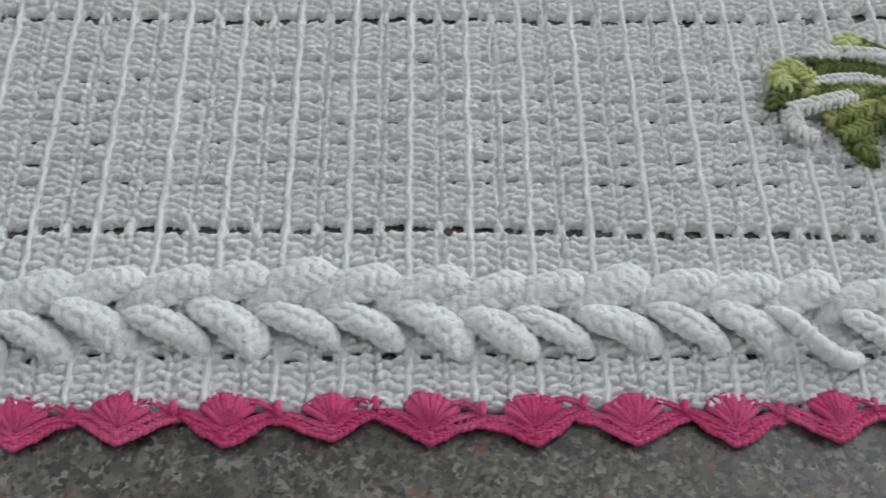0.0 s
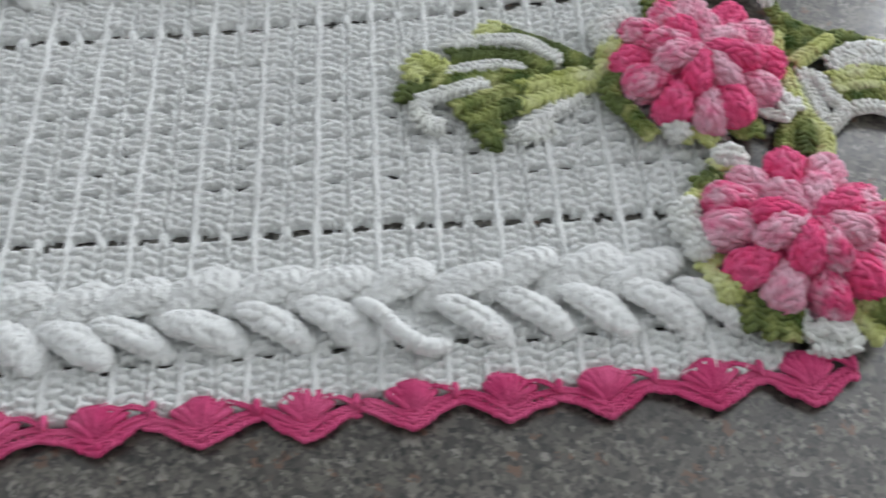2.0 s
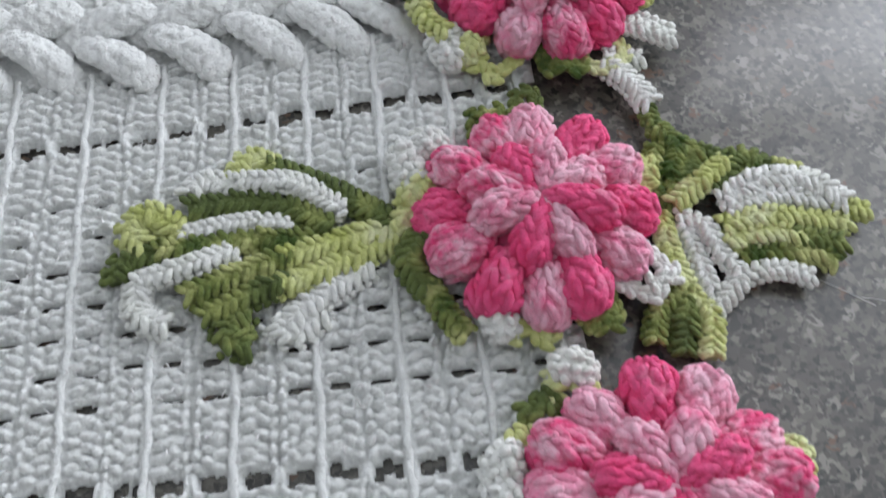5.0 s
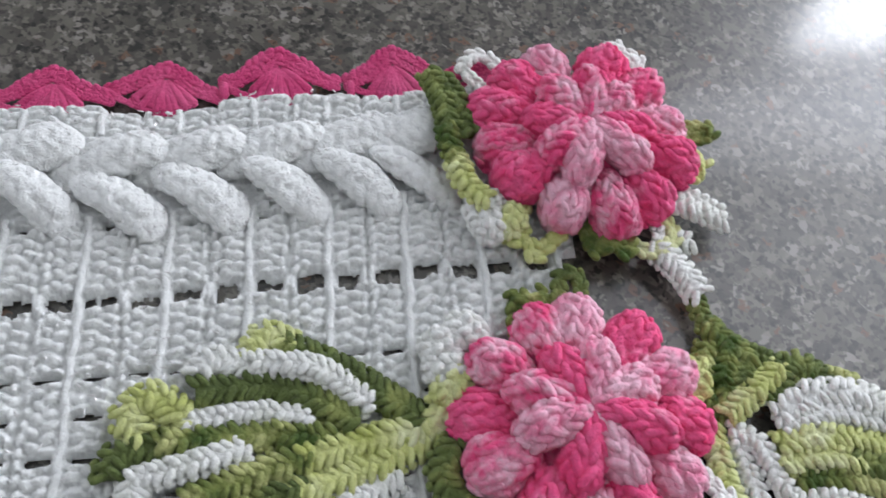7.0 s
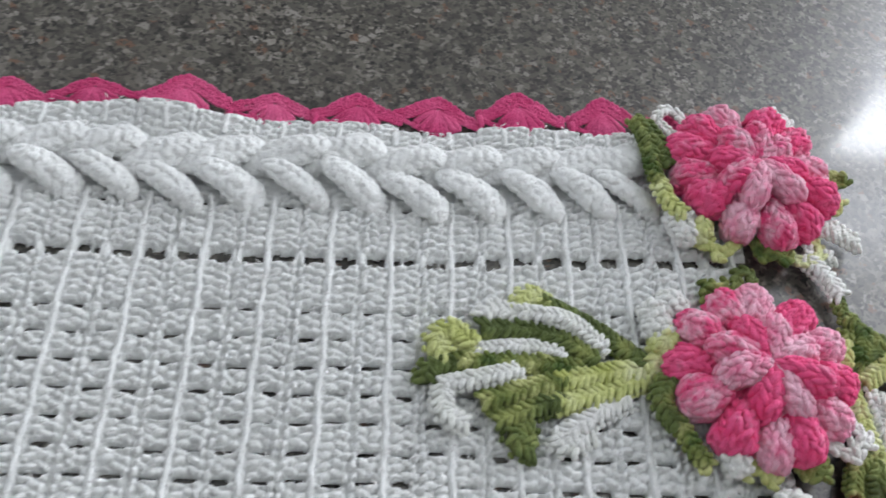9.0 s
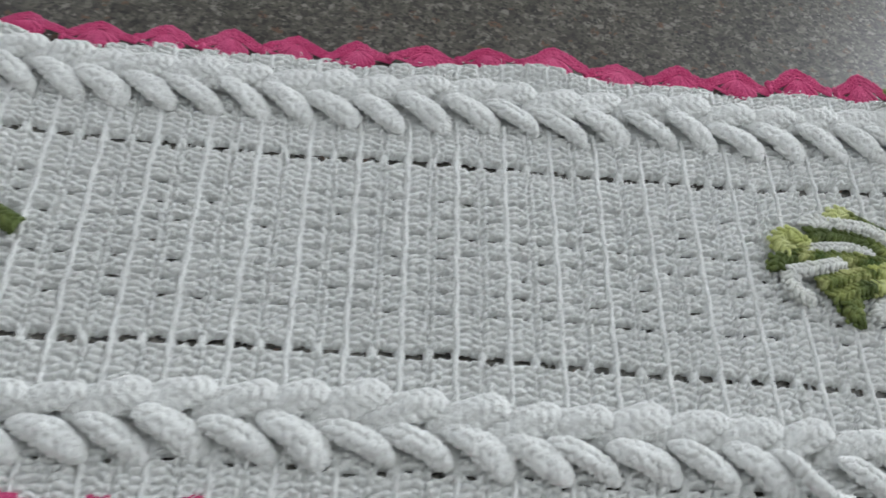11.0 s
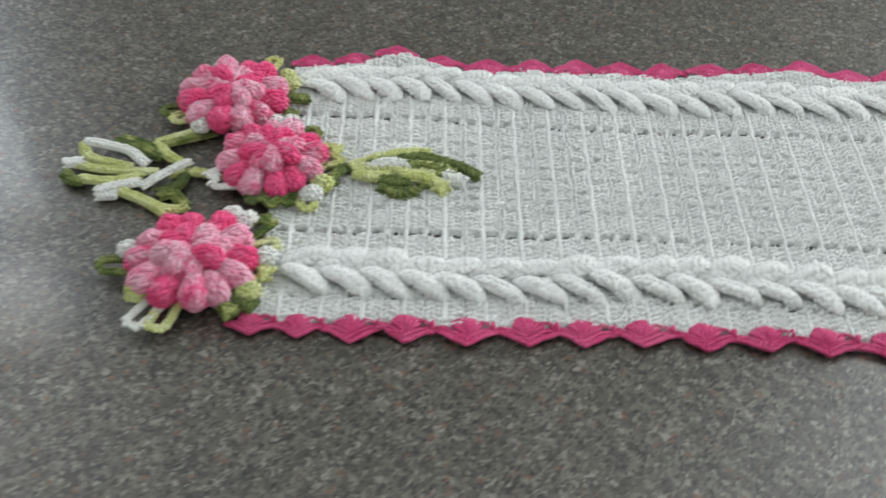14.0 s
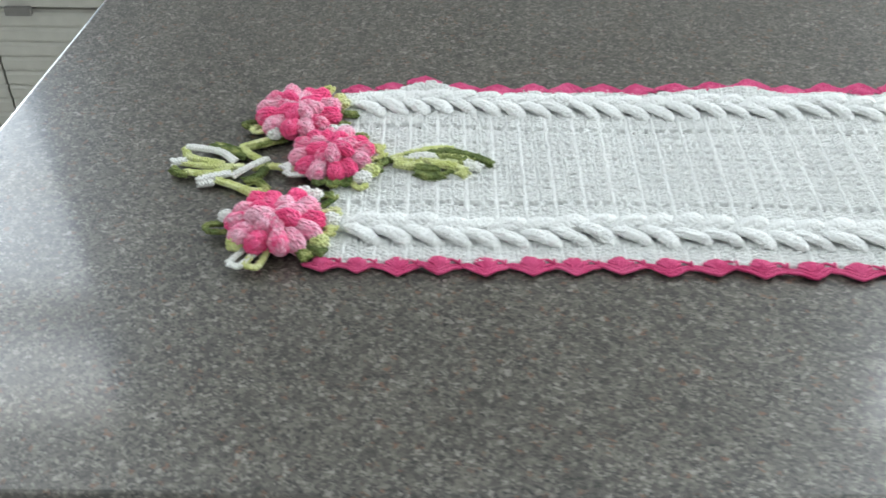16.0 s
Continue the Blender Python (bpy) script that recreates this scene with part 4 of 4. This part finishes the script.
leaf("striped green and white crochet leaf lying on the runner", (-0.500, 0.231), 0, [
    (DARK_GREEN, 0.0034, [(0.0, 0.0, Z), (0.010, 0.002, Z)]),
    (LIGHT_GREEN, 0.0040, [(0.008, 0.002, Z), (0.028, 0.013, Z), (0.050, 0.022, Z), (0.074, 0.023, Z)]),
    (CREAM_YARN, 0.0038, [(0.020, 0.014, Z - 0.002), (0.045, 0.028, Z - 0.001), (0.066, 0.030, Z - 0.002)]),
    (DARK_GREEN, 0.0044, [(0.048, 0.013, Z + 0.001), (0.066, 0.015, Z + 0.002), (0.090, 0.009, Z + 0.001), (0.106, 0.002, Z), (0.116, -0.003, Z - 0.002)]),
    (MIXED_GREEN, 0.0044, [(0.058, 0.005, Z + 0.001), (0.078, 0.003, Z + 0.001), (0.096, -0.002, Z)]),
    (DARK_GREEN, 0.0038, [(0.020, 0.006, Z), (0.034, 0.010, Z), (0.048, 0.014, Z)]),
] + [
    (CREAM_YARN, 0.0044, [(0.086, -0.004, Z), (0.096, -0.007, Z), (0.103, -0.012, Z - 0.002)]),
    (LIGHT_GREEN, 0.0044, [(0.040, 0.013, Z - 0.001), (0.060, 0.010, Z), (0.090, 0.006, Z)]),
    (MIXED_GREEN, 0.0042, [(0.052, 0.003, Z), (0.070, 0.001, Z), (0.084, -0.004, Z)]),
    (CREAM_YARN, 0.0040, [(0.024, 0.002, Z + 0.001), (0.040, 0.006, Z + 0.002), (0.056, 0.005, Z + 0.001)]),
    (DARK_GREEN, 0.0044, [(0.060, -0.004, Z - 0.001), (0.070, -0.010, Z - 0.001), (0.070, -0.020, Z - 0.002)]),
    (LIGHT_GREEN, 0.0044, [(0.010, -0.002, Z), (0.034, 0.002, Z), (0.058, -0.001, Z), (0.078, -0.006, Z)]),
] + [
    (LIGHT_GREEN, 0.0042, [(0.012, -0.006, Z), (0.026, -0.010, Z), (0.040, -0.008, Z)]),
    (CREAM_YARN, 0.0034, [(0.030, 0.006, Z + 0.002), (0.046, 0.008, Z + 0.002)]),
    (DARK_GREEN, 0.0044, [(0.034, -0.012, Z), (0.046, -0.016, Z), (0.058, -0.016, Z)]),
    (LIGHT_GREEN, 0.0040, [(0.050, -0.008, Z + 0.001), (0.062, -0.010, Z + 0.002), (0.076, -0.013, Z + 0.001)]),
    (DARK_GREEN, 0.0046, [(0.034, -0.019, Z - 0.002), (0.050, -0.028, Z - 0.002), (0.062, -0.022, Z - 0.002)]),
    (LIGHT_GREEN, 0.0046, [(0.076, -0.010, Z - 0.001), (0.086, -0.018, Z - 0.001), (0.080, -0.024, Z - 0.002)]),
    (CREAM_YARN, 0.0044, [(0.086, -0.006, Z - 0.002), (0.100, -0.010, Z - 0.002)]),
])
G = 0.0055
leaf("green and white crochet leaf hanging over the granite", (0.286, 0.231), 0, [
    (CREAM_YARN, 0.0050, [(-0.012, 0.082, G + 0.003), (-0.003, 0.070, G + 0.003), (0.002, 0.060, G + 0.001)]),
    (CREAM_YARN, 0.0040, [(-0.010, 0.088, G + 0.002), (0.004, 0.084, G + 0.002)]),
    (DARK_GREEN, 0.0030, [(0.001, 0.062, G), (0.002, 0.049, G), (0.012, 0.038, G), (0.027, 0.029, G)]),
    (MIXED_GREEN, 0.0042, [(0.003, 0.047, G), (0.008, 0.036, G + 0.001), (0.002, 0.024, G + 0.001), (0.003, 0.013, G)]),
    (DARK_GREEN, 0.0042, [(0.010, 0.038, G), (0.014, 0.031, G + 0.001), (0.008, 0.021, G + 0.001)]),
    (MIXED_GREEN, 0.0036, [(0.000, 0.038, G), (-0.008, 0.020, G + 0.001), (-0.002, 0.009, G)]),
] + [
    (LIGHT_GREEN, 0.0038, [(0.026, 0.026, G + 0.002), (0.012, 0.017, G + 0.003), (-0.001, 0.009, G + 0.002)]),
    (DARK_GREEN, 0.0042, [(0.020, 0.014, G + 0.001), (0.028, 0.026, G + 0.001), (0.036, 0.028, G + 0.001), (0.046, 0.019, G)]),
    (MIXED_GREEN, 0.0038, [(0.030, 0.018, G), (0.044, 0.022, G), (0.056, 0.018, G)]),
    (CREAM_YARN, 0.0050, [(0.020, 0.008, G + 0.002), (0.037, 0.014, G + 0.003), (0.056, 0.012, G + 0.003), (0.068, 0.000, G + 0.002)]),
    (CREAM_YARN, 0.0038, [(0.020, 0.003, G + 0.002), (0.038, 0.007, G + 0.003), (0.058, 0.003, G + 0.002)]),
    (LIGHT_GREEN, 0.0036, [(0.064, 0.001, G + 0.001), (0.077, -0.004, G)]),
] + [
    (LIGHT_GREEN, 0.0040, [(0.016, -0.004, G + 0.002), (0.035, -0.002, G + 0.003), (0.056, -0.006, G + 0.001), (0.067, -0.008, G)]),
    (LIGHT_GREEN, 0.0042, [(0.016, -0.011, G + 0.001), (0.033, -0.009, G + 0.002), (0.046, -0.012, G + 0.001)]),
    (DARK_GREEN, 0.0042, [(0.042, -0.011, G + 0.001), (0.052, -0.015, G + 0.001), (0.062, -0.017, G)]),
    (MIXED_GREEN, 0.0040, [(0.020, -0.017, G), (0.038, -0.018, G), (0.052, -0.020, G), (0.056, -0.025, G - 0.001)]),
    (CREAM_YARN, 0.0032, [(0.000, 0.004, G), (0.009, -0.003, G + 0.002), (0.012, -0.016, G + 0.001), (0.017, -0.026, G), (0.003, -0.038, G - 0.001)]),
    (CREAM_YARN, 0.0030, [(0.001, -0.001, G), (0.003, -0.017, G), (0.004, -0.030, G)]),
] + [
    (CREAM_YARN, 0.0032, [(0.017, -0.026, G), (0.032, -0.025, G + 0.001), (0.045, -0.030, G)]),
    (LIGHT_GREEN, 0.0034, [(-0.007, 0.004, G), (-0.008, -0.014, G + 0.002), (-0.004, -0.030, G)]),
    (MIXED_GREEN, 0.0034, [(-0.006, -0.029, G), (-0.018, -0.036, G), (-0.024, -0.048, G + 0.001)]),
    (LIGHT_GREEN, 0.0034, [(-0.004, -0.031, G), (0.001, -0.041, G), (-0.004, -0.057, G + 0.001)]),
    (DARK_GREEN, 0.0040, [(-0.007, -0.034, G), (-0.010, -0.044, G), (-0.014, -0.054, G)]),
], 1.35)
leaf("folded green and white crochet leaf hanging over the granite", (-0.640, 0.218), 0, [
    (LIGHT_GREEN, 0.0040, [(0.042, 0.002, G), (0.014, 0.006, G), (-0.002, 0.002, G)]),
    (LIGHT_GREEN, 0.0036, [(0.024, 0.064, G + 0.002), (-0.001, 0.053, G), (-0.019, 0.043, G)]),
    (MIXED_GREEN, 0.0036, [(0.026, 0.058, G), (0.004, 0.048, G), (-0.014, 0.040, G)]),
    (LIGHT_GREEN, 0.0036, [(-0.019, 0.043, G), (-0.009, 0.026, G + 0.002), (0.009, 0.011, G + 0.003)]),
    (CREAM_YARN, 0.0032, [(0.012, 0.014, G + 0.004), (-0.006, -0.004, G + 0.005), (-0.020, -0.018, G + 0.003)]),
    (DARK_GREEN, 0.0044, [(0.012, 0.010, G), (0.008, -0.010, G), (-0.006, -0.022, G)]),
] + [
    (DARK_GREEN, 0.0042, [(-0.054, 0.042, G), (-0.034, 0.034, G + 0.001), (-0.012, 0.022, G)]),
    (MIXED_GREEN, 0.0036, [(-0.048, 0.046, G), (-0.030, 0.040, G), (-0.016, 0.030, G)]),
    (CREAM_YARN, 0.0036, [(-0.077, 0.037, G + 0.003), (-0.060, 0.031, G + 0.005), (-0.038, 0.023, G + 0.006), (-0.022, 0.009, G + 0.004)]),
    (LIGHT_GREEN, 0.0034, [(-0.080, 0.036, G + 0.001), (-0.070, 0.018, G + 0.002), (-0.034, 0.007, G + 0.002)]),
    (LIGHT_GREEN, 0.0034, [(-0.078, 0.010, G), (-0.055, 0.004, G + 0.001), (-0.012, 0.002, G + 0.002)]),
    (CREAM_YARN, 0.0046, [(-0.089, 0.010, G + 0.001), (-0.076, 0.013, G + 0.001)]),
] + [
    (DARK_GREEN, 0.0044, [(-0.086, -0.002, G), (-0.080, -0.009, G), (-0.070, -0.011, G)]),
    (LIGHT_GREEN, 0.0038, [(-0.072, -0.007, G), (-0.049, -0.009, G), (-0.024, -0.002, G + 0.001)]),
    (CREAM_YARN, 0.0042, [(-0.056, -0.022, G), (-0.043, -0.017, G + 0.001), (-0.024, -0.011, G + 0.002)]),
    (CREAM_YARN, 0.0040, [(-0.054, -0.027, G - 0.001), (-0.040, -0.026, G)]),
    (LIGHT_GREEN, 0.0040, [(-0.036, -0.021, G), (-0.012, -0.033, G), (0.004, -0.045, G)]),
    (MIXED_GREEN, 0.0040, [(-0.004, -0.026, G), (0.006, -0.022, G), (0.018, -0.036, G)]),
] + [
    (LIGHT_GREEN, 0.0036, [(-0.010, -0.035, G), (0.004, -0.040, G), (0.020, -0.039, G)]),
], 1.2)

# ---- loose thread on the stone ----
bag = Bag()
tube(bag, curve_points([(0.336, 0.202, 0.0005), (0.344, 0.196, 0.0005), (0.354, 0.188, 0.0006)], 0.001), 0.00014, 6)
tube(bag, curve_points([(0.350, 0.192, 0.0005), (0.360, 0.189, 0.0007), (0.369, 0.186, 0.0005), (0.378, 0.181, 0.0005)], 0.001), 0.00014, 6)
tagged(part("loose_thread", bag, WHITE_YARN, None), "fine white thread lying on the granite", "thread")

# ---- slatted cabinet beyond the table ----
cabinet = thing("cabinet", "off-white cabinet with ribbed slatted doors and a small dark latch", "cabinet", at=(-1.331, 1.15, FLOOR))
b = Bag()
box(b, -0.82, 0.82, 0.0, 0.40, 0.0, 0.62)
part("body", b, GROUT, cabinet, smooth=False)
b = Bag()
box(b, -0.84, 0.84, -0.03, 0.41, 0.62, 0.65)
part("top_board", b, FRAME_PAINT, cabinet, smooth=False)
SLAT, WIDE = Bag(), 0.805
for y, z in ((-0.002, 0.000), (-0.0045, 0.006), (-0.005, 0.025), (-0.002, 0.0322)):
    SLAT.add([(0, y, z), (WIDE, y, z)], np.zeros((0, 4), int))
SLAT.f = [np.array([[0, 1, 3, 2], [2, 3, 5, 4], [4, 5, 7, 6]])]
slat_mesh = SLAT.mesh("slat", TILE, False)
for x in (-0.8075, 0.0025):
    b = Bag()
    box(b, x, x + WIDE, -0.010, -0.0005, 0.03, 0.502)
    door = part("door", b, TILE, cabinet, smooth=False)
    for n in range(14):
        ob = part("slat", slat_mesh, None, door)
        ob.location = (x, -0.0105, 0.036 + n * 0.033)
    b = Bag()
    box(b, x, x + WIDE, -0.02, -0.0005, 0.512, 0.612)
    part("drawer_front", b, TILE, cabinet, smooth=False)
b = Bag()
box(b, 0.045, 0.095, -0.032, -0.0195, 0.498, 0.514)
part("latch", b, GROUT, cabinet, "small dark metal latch", smooth=False)
